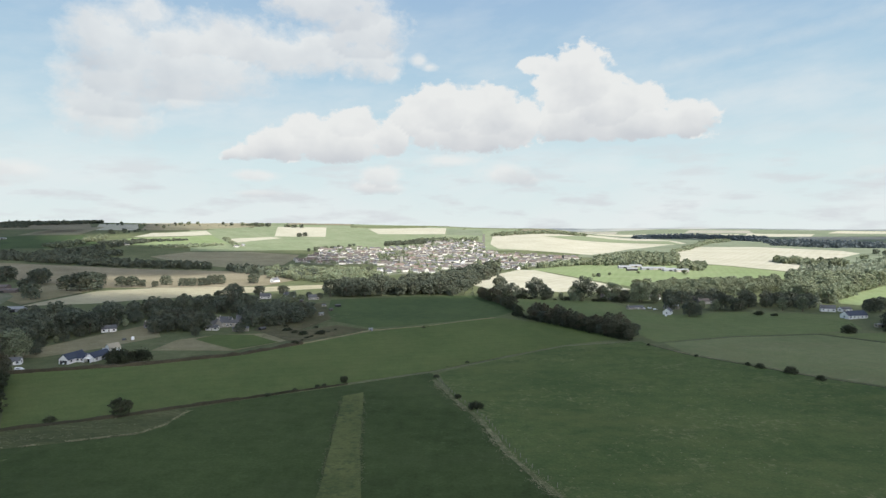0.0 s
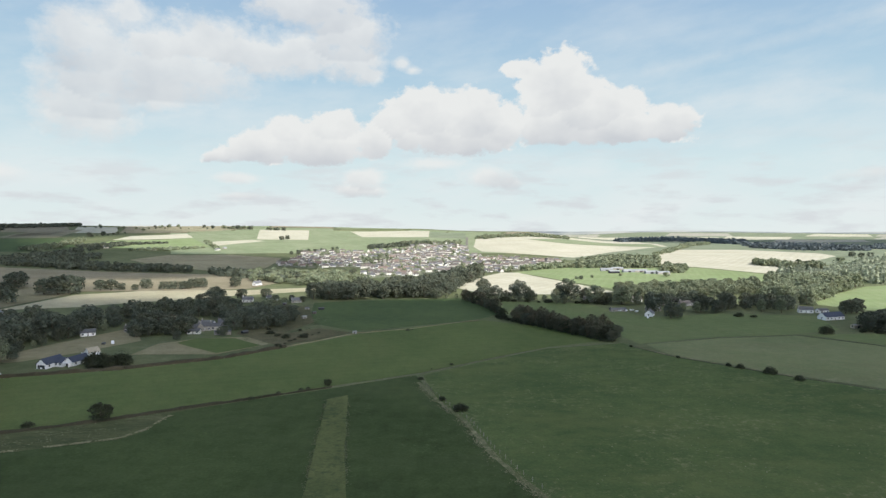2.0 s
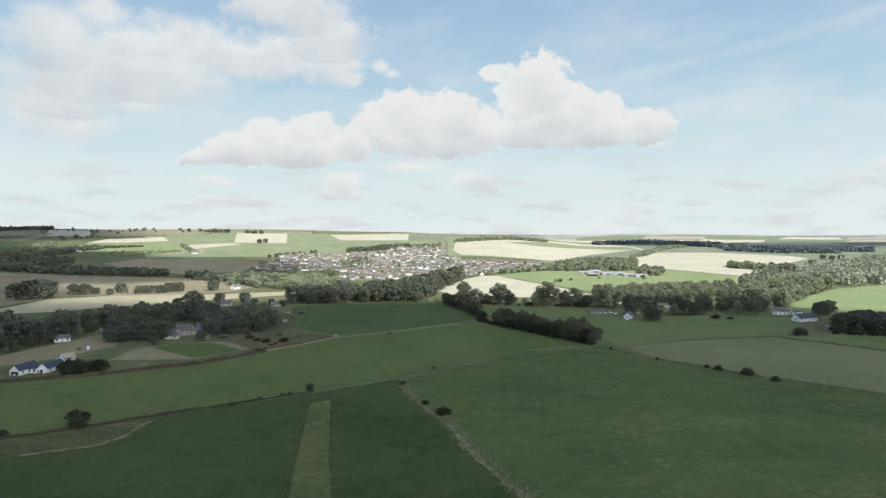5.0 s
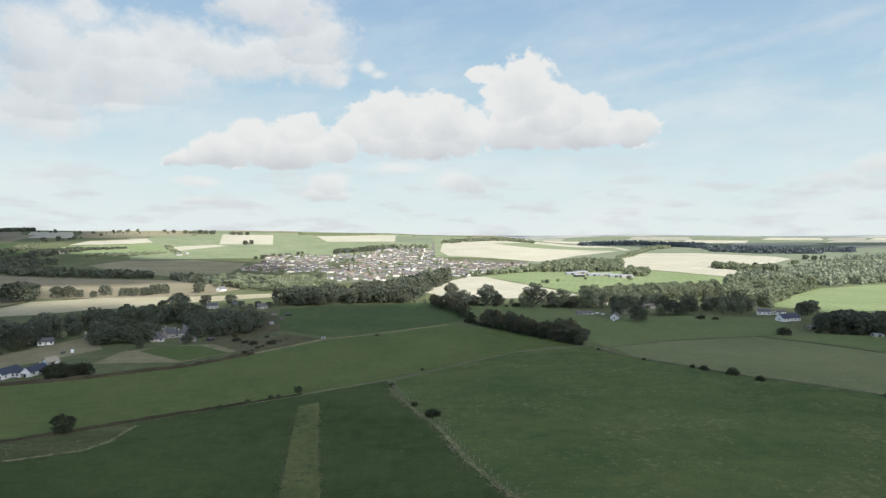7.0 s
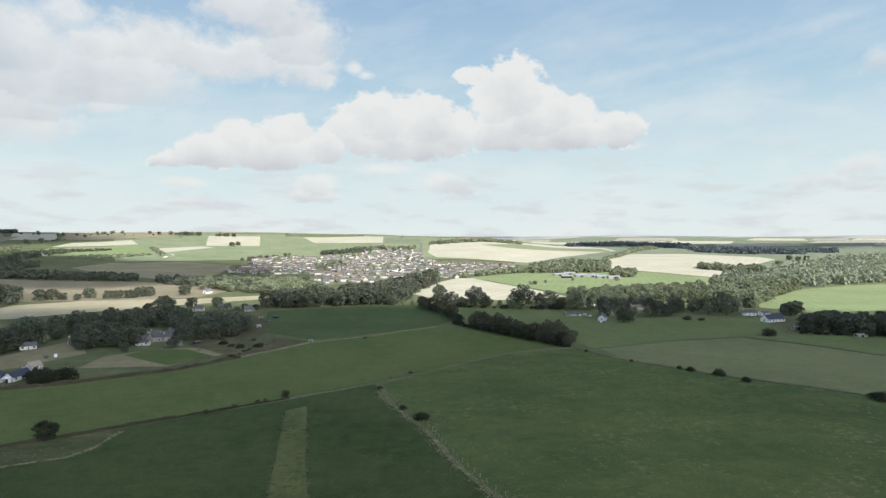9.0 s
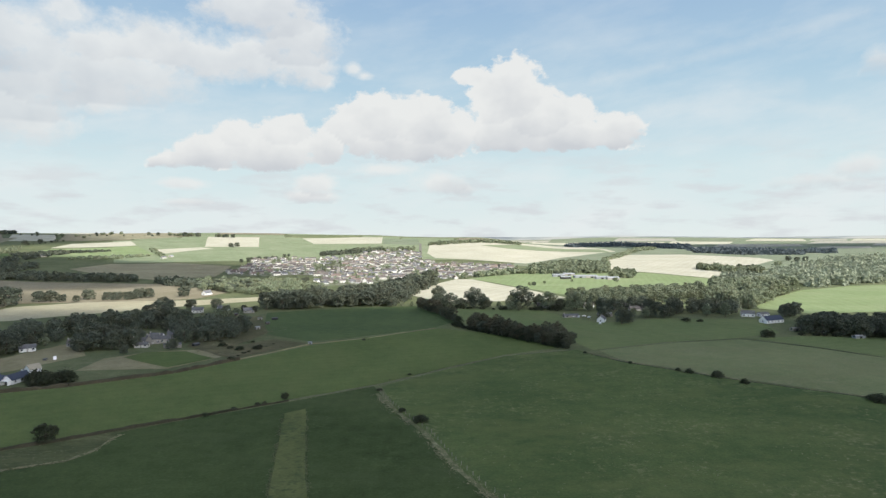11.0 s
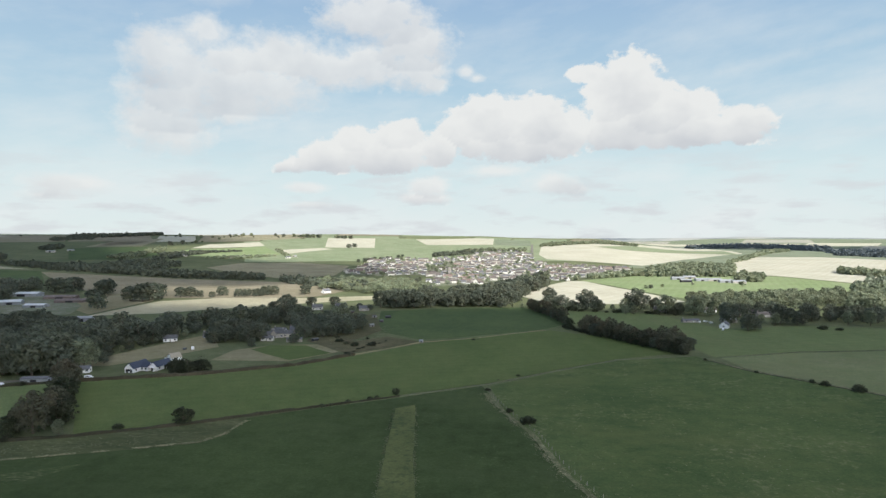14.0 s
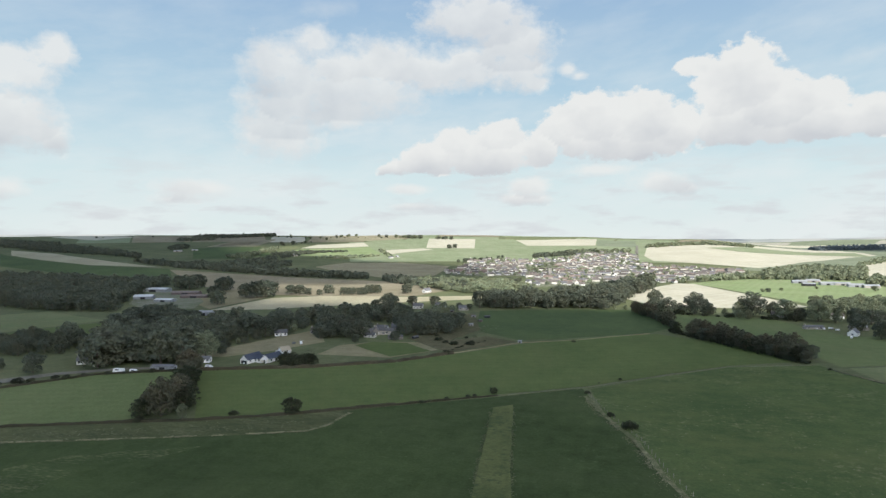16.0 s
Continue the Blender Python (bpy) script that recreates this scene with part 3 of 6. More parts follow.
    puffs([(-10.40, 19.09, 5.87, 2.41), (-7.03, 17.09, 4.18, 2.59), (-10.91, 15.02, 3.88, 2.26), (-6.55, 14.82, 2.99, 2.40), (-5.07, 13.47, 1.70, 0.95), (-14.64, 14.73, 3.74, 2.22), (-18.62, 15.23, 4.94, 2.57), (-22.80, 14.74, 3.34, 2.34)], -5, 9.0, 0.46)
    puffs([(-20.36, 12.87, 6.65, 2.60), (-25.95, 13.08, 4.80, 3.28), (-28.13, 14.80, 3.41, 2.76), (-29.64, 9.33, 2.53, 2.45), (-27.14, 8.74, 3.47, 2.11), (-24.74, 16.94, 2.41, 1.60), (-27.6, 11.0, 4.6, 2.5), (-22.8, 10.9, 4.0, 1.7)], -5, 9.0, 0.60)
    puffs([(-2.15, 14.51, 1.01, 0.66), (-1.14, 13.97, 0.81, 0.43)], -5, 9.0, 0.7)
    streak(-23.37, 8.86, -19.64, 9.59, 0.7)
    streak(-25.50, 19.50, -21.50, 19.90, 0.6)
    puffs([(-47.82, 12.73, 3.35, 2.25), (-44.85, 14.36, 1.56, 1.64), (-48.22, 9.41, 3.70, 2.46), (-45.71, 7.74, 1.91, 1.54), (-49.31, 7.03, 3.23, 1.65)], 6.52, 1.4, 0.45)
    puffs([(-48.66, 3.72, 2.16, 1.01), (-35.03, 4.14, 3.69, 1.05), (-35.93, 3.31, 3.18, 0.48)], 2.73, 0.8, 0.7)
    puffs([(40.47, 12.48, 1.24, 1.35), (41.18, 10.78, 2.01, 1.60)], 11.83, 1.4, 0.9)
    puffs([(39.51, 5.17, 2.08, 1.01), (36.58, 3.81, 3.65, 0.79)], 3.58, 1.0, 0.7)
    streak(19.56, 13.19, 39.71, 16.23, 0.55)
    streak(24.26, 10.56, 35.15, 11.37, 0.8)
    streak(30.78, 11.18, 38.85, 9.07, 0.6)
    verts, R = [], 4850.0
    for e, a in zip(np.radians(E).ravel(), np.radians(A).ravel()):
        verts.append((R * math.sin(a) * math.cos(e), R * math.cos(a) * math.cos(e), 81 + R * math.sin(e)))
    faces = [(j * na + i, j * na + i + 1, (j + 1) * na + i + 1, (j + 1) * na + i) for j in range(ne - 1) for i in range(na - 1)]
    m, n, l, p = material("cloudy_sky")
    n.remove(p)
    at = {}
    for key in ("azimuth", "elevation", "cover", "under", "gauze"):
        at[key] = n.new("ShaderNodeAttribute")
        at[key].attribute_name = key
    vec = n.new("ShaderNodeCombineXYZ")
    l.new(at["azimuth"].outputs["Fac"], vec.inputs[0])
    l.new(math_node(n, l, "MULTIPLY", at["elevation"].outputs["Fac"], 1.25), vec.inputs[1])
    el = at["elevation"].outputs["Fac"]
    sky = n.new("ShaderNodeValToRGB")
    l.new(math_node(n, l, "DIVIDE", math_node(n, l, "ADD", el, 2.0), 27.0), sky.inputs[0])
    cr = sky.color_ramp
    for pos, col in ((0.07, (0.765, 0.840, 0.835)), (0.28, (0.650, 0.790, 0.825)), (0.55, (0.44, 0.62, 0.755)), (0.95, (0.285, 0.44, 0.665))):
        e = cr.elements.new(pos)
        e.color = (*col, 1)
    cr.elements.remove(cr.elements[0])
    cr.elements.remove(cr.elements[-1])
    # thin veils, longer than high
    flat = n.new("ShaderNodeCombineXYZ")
    l.new(math_node(n, l, "MULTIPLY", at["azimuth"].outputs["Fac"], 0.35), flat.inputs[0])
    l.new(math_node(n, l, "ADD", el, math_node(n, l, "MULTIPLY", at["azimuth"].outputs["Fac"], -0.12)), flat.inputs[1])
    veil = noise_node(n, l, flat.outputs[0], 0.22, 6, 0.6)
    low = ramp_node(n, l, math_node(n, l, "DIVIDE", el, 22.0), 0.05, 0.95, (0.75, 0.75, 0.75), (0.22, 0.22, 0.22))
    base = mix_node(n, l, math_node(n, l, "MULTIPLY", ramp_node(n, l, veil, 0.42, 0.72, (0, 0, 0), (1, 1, 1)), low), sky.outputs[0], (0.80, 0.84, 0.85))
    # flat broken cloud far off, close to the horizon
    lowv = n.new("ShaderNodeCombineXYZ")
    l.new(math_node(n, l, "MULTIPLY", at["azimuth"].outputs["Fac"], 0.30), lowv.inputs[0])
    l.new(math_node(n, l, "MULTIPLY", el, 1.3), lowv.inputs[1])
    bank = noise_node(n, l, lowv.outputs[0], 0.55, 5, 0.55)
    band = ramp_node(n, l, math_node(n, l, "DIVIDE", el, 9.0), 0.35, 0.95, (0.75, 0.75, 0.75), (0, 0, 0))
    base = mix_node(n, l, math_node(n, l, "MULTIPLY", ramp_node(n, l, bank, 0.50, 0.64, (0, 0, 0), (1, 1, 1)), band), base, (0.66, 0.69, 0.72))
    fine = noise_node(n, l, vec.outputs[0], 0.62, 9, 0.64)
    broad = noise_node(n, l, vec.outputs[0], 0.28, 3, 0.5)
    c = math_node(n, l, "ADD", at["cover"].outputs["Fac"], math_node(n, l, "ADD", math_node(n, l, "MULTIPLY", math_node(n, l, "SUBTRACT", fine, 0.5), 1.22), math_node(n, l, "MULTIPLY", math_node(n, l, "SUBTRACT", broad, 0.5), 0.55)))
    gz = at["gauze"].outputs["Fac"]
    k = math_node(n, l, "DIVIDE", math_node(n, l, "ADD", c, math_node(n, l, "MULTIPLY", gz, 0.12)), math_node(n, l, "ADD", 0.21, math_node(n, l, "MULTIPLY", gz, 0.75)))
    alpha = math_node(n, l, "MULTIPLY", ramp_node(n, l, k, 0.05, 1.0, (0, 0, 0), (1, 1, 1)), math_node(n, l, "SUBTRACT", 1.0, math_node(n, l, "MULTIPLY", gz, 0.30)))
    shade = math_node(n, l, "ADD", math_node(n, l, "MULTIPLY", at["under"].outputs["Fac"], 0.9), math_node(n, l, "MULTIPLY", math_node(n, l, "SUBTRACT", broad, 0.5), 1.1))
    body = ramp_node(n, l, shade, 0.12, 0.90, (0.83, 0.84, 0.83), (0.60, 0.625, 0.66))
    final = mix_node(n, l, math_node(n, l, "MULTIPLY", alpha, 0.96), base, body)
    em = n.new("ShaderNodeEmission")
    l.new(final, em.inputs[0])
    em.inputs[1].default_value = 0.669
    l.new(em.outputs[0], n["Material Output"].inputs[0])
    ob = mesh_object("backdrop", verts, faces, m, shade=True)
    for key, val in (("azimuth", A), ("elevation", E), ("cover", cover), ("under", under), ("gauze", gauze)):
        ob.data.attributes.new(key, "FLOAT", "POINT").data.foreach_set("value", val.ravel().astype(np.float32))
    tagged(ob, "pale blue sky with white cumulus clouds", "sky", kind="structure")


backdrop()


def far_hills():
    """Hazy hills and farmland at the edge of sight, behind all that can be told apart."""
    az = np.arange(-62.0, 54.01, 0.25)
    R = 4500.0
    v, f = [], []
    for i, a in enumerate(az):
        top = -0.12 - 0.17 * smooth(-8, 6, a) + 0.42 * smooth(-30, -40, a) + 0.10 * noise.fractal((a / 9, 2, 5), 1.0, 2.0, 4)
        for e in (-2.0, top):
            v.append((R * math.sin(radians(a)), R * math.cos(radians(a)), 81 + R * math.tan(radians(e))))
        if i:
            f.append((2 * i - 2, 2 * i, 2 * i + 1, 2 * i - 1))
    # Haze is painted into the hills' colour, and the strip glows by itself.
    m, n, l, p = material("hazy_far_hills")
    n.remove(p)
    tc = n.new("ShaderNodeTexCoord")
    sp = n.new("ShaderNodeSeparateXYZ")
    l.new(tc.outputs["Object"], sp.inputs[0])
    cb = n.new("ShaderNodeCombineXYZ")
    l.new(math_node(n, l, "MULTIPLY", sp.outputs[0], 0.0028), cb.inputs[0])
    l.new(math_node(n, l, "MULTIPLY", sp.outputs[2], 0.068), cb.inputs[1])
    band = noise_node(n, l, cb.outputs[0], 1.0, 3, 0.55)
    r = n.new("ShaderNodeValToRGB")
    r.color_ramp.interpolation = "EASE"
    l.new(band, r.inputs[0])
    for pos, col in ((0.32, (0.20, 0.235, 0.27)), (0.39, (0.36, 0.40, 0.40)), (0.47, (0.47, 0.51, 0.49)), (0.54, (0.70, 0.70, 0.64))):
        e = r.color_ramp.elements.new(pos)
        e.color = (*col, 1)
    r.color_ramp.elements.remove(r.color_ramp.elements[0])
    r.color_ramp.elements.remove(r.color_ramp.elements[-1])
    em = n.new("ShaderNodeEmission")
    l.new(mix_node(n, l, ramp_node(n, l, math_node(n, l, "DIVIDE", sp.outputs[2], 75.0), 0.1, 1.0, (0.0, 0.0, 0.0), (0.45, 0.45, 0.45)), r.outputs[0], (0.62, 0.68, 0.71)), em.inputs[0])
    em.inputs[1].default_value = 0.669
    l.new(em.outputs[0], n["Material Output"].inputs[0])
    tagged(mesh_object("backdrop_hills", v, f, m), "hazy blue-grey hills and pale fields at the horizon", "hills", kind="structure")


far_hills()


# ---- unseen clouds added overhead, placed so that their shade lies on the valley ----
mc, nc, lc, pc = material("cloud_vapour")
pc.inputs["Base Color"].default_value, pc.inputs["Roughness"].default_value = (0.9, 0.9, 0.9, 1), 1.0
tcl = nc.new("ShaderNodeBsdfTransparent")
tlu = nc.new("ShaderNodeBsdfTranslucent")
tlu.inputs[0].default_value = (0.9, 0.9, 0.9, 1)
mlu = nc.new("ShaderNodeMixShader")
mlu.inputs[0].default_value = 0.6
lc.new(pc.outputs[0], mlu.inputs[1])
lc.new(tlu.outputs[0], mlu.inputs[2])
mcl = nc.new("ShaderNodeMixShader")
rim = nc.new("ShaderNodeAttribute")
rim.attribute_name = "thin"
lc.new(rim.outputs["Fac"], mcl.inputs[0])
lc.new(mlu.outputs[0], mcl.inputs[1])
lc.new(tcl.outputs[0], mcl.inputs[2])
lc.new(mcl.outputs[0], nc["Material Output"].inputs[0])
# High enough to stay out of the camera's view.
CLOUD_Z = 1450.0


def cumulus(shade_x, shade_y, rx, ry, turn, seed, veil=0.15):
    """A lumpy flat-based cloud that shades the ground round (shade_x, shade_y)."""
    k = CLOUD_Z / SUN_WAY.z
    bm = bmesh.new()
    bmesh.ops.create_icosphere(bm, subdivisions=5, radius=1)
    thin = []
    for v in bm.verts:
        thin.append(veil + (0.95 - veil) * smooth(0.80, 1.0, math.hypot(v.co.x, v.co.y)))
        w = 1.05 + 0.14 * noise.fractal(v.co * 2.2 + Vector((seed, 0, 0)), 0.9, 2.0, 5)
        lift = 0.09 * min(rx, ry) if v.co.z > 0 else 0.03 * min(rx, ry)
        v.co = Vector((v.co.x * rx * w, v.co.y * ry * w, v.co.z * lift * w))
    me = bpy.data.meshes.new("cloud")
    bm.to_mesh(me)
    bm.free()
    me.shade_smooth()
    me.attributes.new("thin", "FLOAT", "POINT").data.foreach_set("value", thin)
    me.materials.append(mc)
    ob = new("cloud", me)
    ob.rotation_euler[2] = radians(turn)
    ob.location = (shade_x + SUN_WAY.x * k, shade_y + SUN_WAY.y * k, CLOUD_Z)
    return tagged(ob, "unseen flat-based cumulus cloud placed overhead to shade the land", "cloud", kind="structure")


cumulus(-150, 260, 950, 462, -3, 1.0)
cumulus(-940, 640, 570, 440, 0, 3.0)
cumulus(1550, 2880, 900, 330, -22, 7.0)
cumulus(900, -450, 900, 600, 15, 11.0)
cumulus(-920, 1360, 760, 400, -8, 5.0, 0.30)
cumulus(-1980, 2230, 960, 760, 0, 9.0)
cumulus(-1480, 1480, 520, 460, 0, 13.0)


# ---- trees ----
def tube(verts, faces, a, b, ra, rb, n=6):
    a, b = Vector(a), Vector(b)
    q = (b - a).to_track_quat("Z", "Y")
    s = len(verts)
    for c, r in ((a, ra), (b, rb)):
        for i in range(n):
            t = 2 * math.pi * i / n
            verts.append(tuple(c + q @ Vector((r * math.cos(t), r * math.sin(t), 0))))
    faces += [(s + i, s + (i + 1) % n, s + n + (i + 1) % n, s + n + i) for i in range(n)]


def leaf_cloud(rng, lobes, count, size):
    """Small leaf clumps, each a bent quad, strewn over and inside the lobes of a crown."""
    lobes = np.array(lobes)
    area = lobes[:, 3] ** 2
    lb = lobes[rng.choice(len(lobes), count, p=area / area.sum())]

    def unit(v):
        return v / np.linalg.norm(v, axis=1)[:, None]

    d = unit(rng.normal(size=(count, 3)))
    d[:, 2] = np.where(d[:, 2] < -0.5, d[:, 2] * -0.6, d[:, 2])
    flat = np.ones((count, 3))
    flat[:, 2] = lb[:, 4]
    c = lb[:, :3] + d * (lb[:, 3] * rng.uniform(0.72, 1.08, count))[:, None] * flat
    nrm = unit(d + rng.normal(size=(count, 3)) * 0.38)
    u = unit(np.cross(nrm, rng.normal(size=(count, 3))))
    w = np.cross(nrm, u)
    s = (size * rng.uniform(0.6, 1.4, count))[:, None]
    vs = np.stack([c + s * u, c + s * 0.8 * w + nrm * s * 0.25, c - s * u * 0.9, c - s * 0.85 * w + nrm * s * 0.2], 1).reshape(-1, 3)
    i = np.arange(count)[:, None] * 4
    fs = np.concatenate([i + (0, 1, 2), i + (0, 2, 3)], 1).reshape(-1, 3)
    return vs, fs


def broad_lobes(rng, h, w, low):
    """One full rounded crown, broken all over by small knots of foliage."""
    mid, tall = h * (0.46 + 0.3 * low), h * (0.44 - 0.3 * low)
    out = [(0, 0, mid, w * 0.36, tall / (w * 0.36)), (0, 0, h * (0.15 + low), w * 0.36, 0.62)]
    for i in range(20):
        t, q = rng.uniform(0, 6.283), rng.uniform(-0.55, 1.0)
        ring, k = math.sqrt(1 - q * q), rng.uniform(0.80, 1.05)
        out.append((w * 0.36 * k * ring * math.cos(t), w * 0.36 * k * ring * math.sin(t), mid + tall * k * q * 0.92, w * rng.uniform(0.09, 0.17), rng.uniform(0.8, 1.1)))
    return out


def thorn_lobes(rng, h, w, low):
    """A wind-cut thorn: a dense heart with short spurs thrust up and out of it."""
    out = [(0, 0, h * 0.46, w * 0.30, h * 0.36 / (w * 0.30)), (0, 0, h * 0.18, w * 0.30, 0.6)]
    for i in range(26):
        t, q, k = rng.uniform(0, 6.283), rng.uniform(-0.35, 1.0), rng.uniform(0.85, 1.4)
        ring = math.sqrt(1 - q * q)
        out.append((w * 0.30 * k * ring * math.cos(t), w * 0.30 * k * ring * math.sin(t), h * (0.46 + 0.36 * k * q), w * rng.uniform(0.05, 0.11), rng.uniform(0.9, 1.4)))
    return out


def bush_lobes(rng, h, w, low):
    out = [(0, 0, h * 0.38, w * 0.36, 0.8), (0, 0, h * 0.14, w * 0.36, 0.5)]
    for i in range(14):
        t, k = rng.uniform(0, 6.283), rng.uniform(0.2, 1.0)
        out.append((w * 0.34 * k * math.cos(t), w * 0.34 * k * math.sin(t), h * (0.60 - 0.40 * k) * rng.uniform(0.85, 1.15), w * rng.uniform(0.13, 0.2), 0.85))
    return out


def cone_lobes(rng, h, w, low):
    out = []
    for i in range(11):
        k = i / 10
        z = h * (low + (0.97 - low) * k)
        out.append((rng.uniform(-0.05, 0.05) * w, rng.uniform(-0.05, 0.05) * w, z, w * (0.5 - 0.44 * k), 0.45 + 0.5 * k))
    return out


def make_tree(name, seed, lobes, h, w, low, count, size, leaf, label, category="tree"):
    rng = np.random.default_rng(seed)
    root = new(name)
    tagged(root, label, category)
    tv, tf = [], []
    lean = rng.uniform(-0.03, 0.03, 2) * h
    r0 = 0.022 * h + 0.05
    tube(tv, tf, (0, 0, -0.4), (lean[0], lean[1], h * 0.45), r0, r0 * 0.6)
    tube(tv, tf, (lean[0], lean[1], h * 0.45), (0, 0, h * 0.85), r0 * 0.6, r0 * 0.15)
    lb = lobes(rng, h, w, low)
    for x, y, z, r, _ in lb[1:6]:
        tube(tv, tf, (lean[0] * 0.8, lean[1] * 0.8, h * rng.uniform(0.2, 0.4)), (x, y, z), r0 * 0.4, r0 * 0.1, 5)
    mesh_object("trunk", tv, tf, M_BARK, root)
    cv, cf = leaf_cloud(rng, lb, count, size)
    mesh_object("crown", cv, cf, leaf, root)
    tri = np.array([(f[0], f[1], f[2]) for f in tf] + [(f[0], f[2], f[3]) for f in tf])
    SHAPES[id(root)] = {"trunk": (np.array(tv), tri), "crown": leaf_cloud(rng, lb, int(count * 0.33), size * 1.6), "leaf": leaf, "far": leaf_cloud(rng, lb, int(count * 0.12), size * 2.5)}
    return root


SHAPES = {}
TREES = [make_tree("tree", 11, broad_lobes, 10, 9.0, 0.08, 2600, 0.26, M_LEAF, "broadleaf tree with a full rounded green crown"),
         make_tree("tree", 12, broad_lobes, 10, 7.6, 0.10, 2500, 0.25, M_LEAF, "upright broadleaf tree in green leaf"),
         make_tree("tree", 13, broad_lobes, 10, 9.6, 0.04, 2700, 0.26, M_LEAF2, "spreading dark green broadleaf tree"),
         make_tree("tree", 14, broad_lobes, 10, 8.4, 0.06, 2600, 0.26, M_LEAF2, "dense dark broadleaf tree")]
CONES = [make_tree("conifer", 21, cone_lobes, 10, 4.6, 0.08, 700, 0.38, M_CONE, "dark green pointed conifer"),
         make_tree("conifer", 22, cone_lobes, 10, 5.4, 0.10, 720, 0.42, M_CONE, "broad dark green conifer")]
BUSHES = [make_tree("bush", 31, bush_lobes, 3, 5.0, 0.02, 900, 0.17, M_THORN, "low dense thorn bush", "bush"),
          make_tree("bush", 32, bush_lobes, 3, 4.2, 0.02, 850, 0.17, M_THORN, "rounded dark gorse bush", "bush")]
THORNS = [make_tree("tree", 16, thorn_lobes, 10, 9.4, 0.04, 2400, 0.26, M_THORN, "dark dense hawthorn tree"),
          make_tree("tree", 17, broad_lobes, 10, 8.6, 0.05, 2300, 0.26, M_HEDGE, "brownish dark hedge tree")]
COPPER = [make_tree("tree", 15, broad_lobes, 10, 9.0, 0.06, 1500, 0.32, M_COPPER, "copper beech with dark purple-red leaves")]
FIRST = {id(t): False for t in TREES + CONES + BUSHES + COPPER + THORNS}
FAR = {}
for seed, t, wide, low, leaf in ((41, TREES[0], 9.0, 0.08, M_LEAF), (42, TREES[1], 7.6, 0.10, M_LEAF), (43, TREES[2], 9.6, 0.04, M_LEAF2), (44, TREES[3], 8.4, 0.06, M_LEAF2)):
    FAR[id(t)] = make_tree("tree", seed, broad_lobes, 10, wide, low, 620, 0.52, leaf, "distant broadleaf tree in green leaf")
    FIRST[id(FAR[id(t)])] = False
RNG = np.random.default_rng(5)
TALL, WIDE = 1.14, 1.35          # scale of the trees, and of the gaps between them, to fit the camera's view


def plant(kinds, x, y, h, spread=1.0, group="", label=""):
    t = kinds[int(RNG.integers(len(kinds)))]
    if math.hypot(x, y) > 780:
        t = FAR.get(id(t), t)
    s = TALL * h / (3.0 if t in BUSHES else 10.0)
    m = Matrix.Translation(on(x, y)) @ Matrix.Rotation(RNG.uniform(0, 6.283), 4, "Z") @ Matrix.Diagonal((s * spread * 1.1, s * spread * 1.1, s, 1))
    if FIRST[id(t)]:
        ob = copy_thing(t, m)
    else:
        FIRST[id(t)] = True
        ob = t
        ob.matrix_basis = m
    return tagged(ob, label, group=group)


def tree_row(kinds, points, gap, h, jit=0.25, spread=1.0, group="hedgerow trees"):
    for a, b in zip(points, points[1:]):
        n = max(1, int(math.dist(a, b) / (gap * WIDE)))
        for i in range(n):
            k = (i + RNG.uniform(-0.3, 0.3)) / n
            plant(kinds, a[0] + k * (b[0] - a[0]) + RNG.normal() * gap * 0.12, a[1] + k * (b[1] - a[1]) + RNG.normal() * gap * 0.12,
                  h * RNG.uniform(1 - jit, 1 + jit), spread, group)


def inside(x, y, poly):
    c = False
    for (ax, ay), (bx, by) in zip(poly, poly[1:] + poly[:1]):
        if (ay > y) != (by > y) and x < (bx - ax) * (y - ay) / (by - ay) + ax:
            c = not c
    return c


def spots(poly, gap):
    """Places about gap apart inside a plan outline."""
    xs, ys = [p[0] for p in poly], [p[1] for p in poly]
    out = []
    y = min(ys)
    row = 0
    while y < max(ys):
        x = min(xs) + (gap / 2 if row % 2 else 0)
        while x < max(xs):
            px, py = x + RNG.uniform(-0.38, 0.38) * gap, y + RNG.uniform(-0.38, 0.38) * gap
            if inside(px, py, poly):
                out.append((px, py))
            x += gap
        y += gap * 0.87
        row += 1
    return out


def grove(kinds, poly, gap, h, label, jit=0.22, spread=1.1, places=None):
    """A wood that nobody could count: crowns and trunks of many trees in one mass."""
    vs, fs, ms, k = [], [], [], 0
    for x, y in places or spots(poly, gap * WIDE):
        t = kinds[int(RNG.integers(len(kinds)))]
        hh = TALL * h * RNG.uniform(1 - jit, 1 + jit) / 10.0
        a = RNG.uniform(0, 6.283)
        turn = np.array(((math.cos(a), -math.sin(a), 0), (math.sin(a), math.cos(a), 0), (0, 0, 1))).T * (1.0)
        for i, piece in enumerate(("trunk", "far" if y > 820 else "crown")):
            v, f = SHAPES[id(t)][piece]
            vs.append((v @ turn) * (hh * spread * 1.12, hh * spread * 1.12, hh) + (x, y, height(x, y)))
            fs.append(f + k)
            ms.append(np.full(len(f), i))
            k += len(v)
    if not vs:
        return
    ob = mesh_object("wood", np.concatenate(vs), np.concatenate(fs), M_BARK)
    ob.data.materials.append(SHAPES[id(kinds[0])]["leaf"])
    ob.data.polygons.foreach_set("material_index", np.concatenate(ms).astype(np.int32))
    return tagged(ob, label, "wood", kind="stuff")


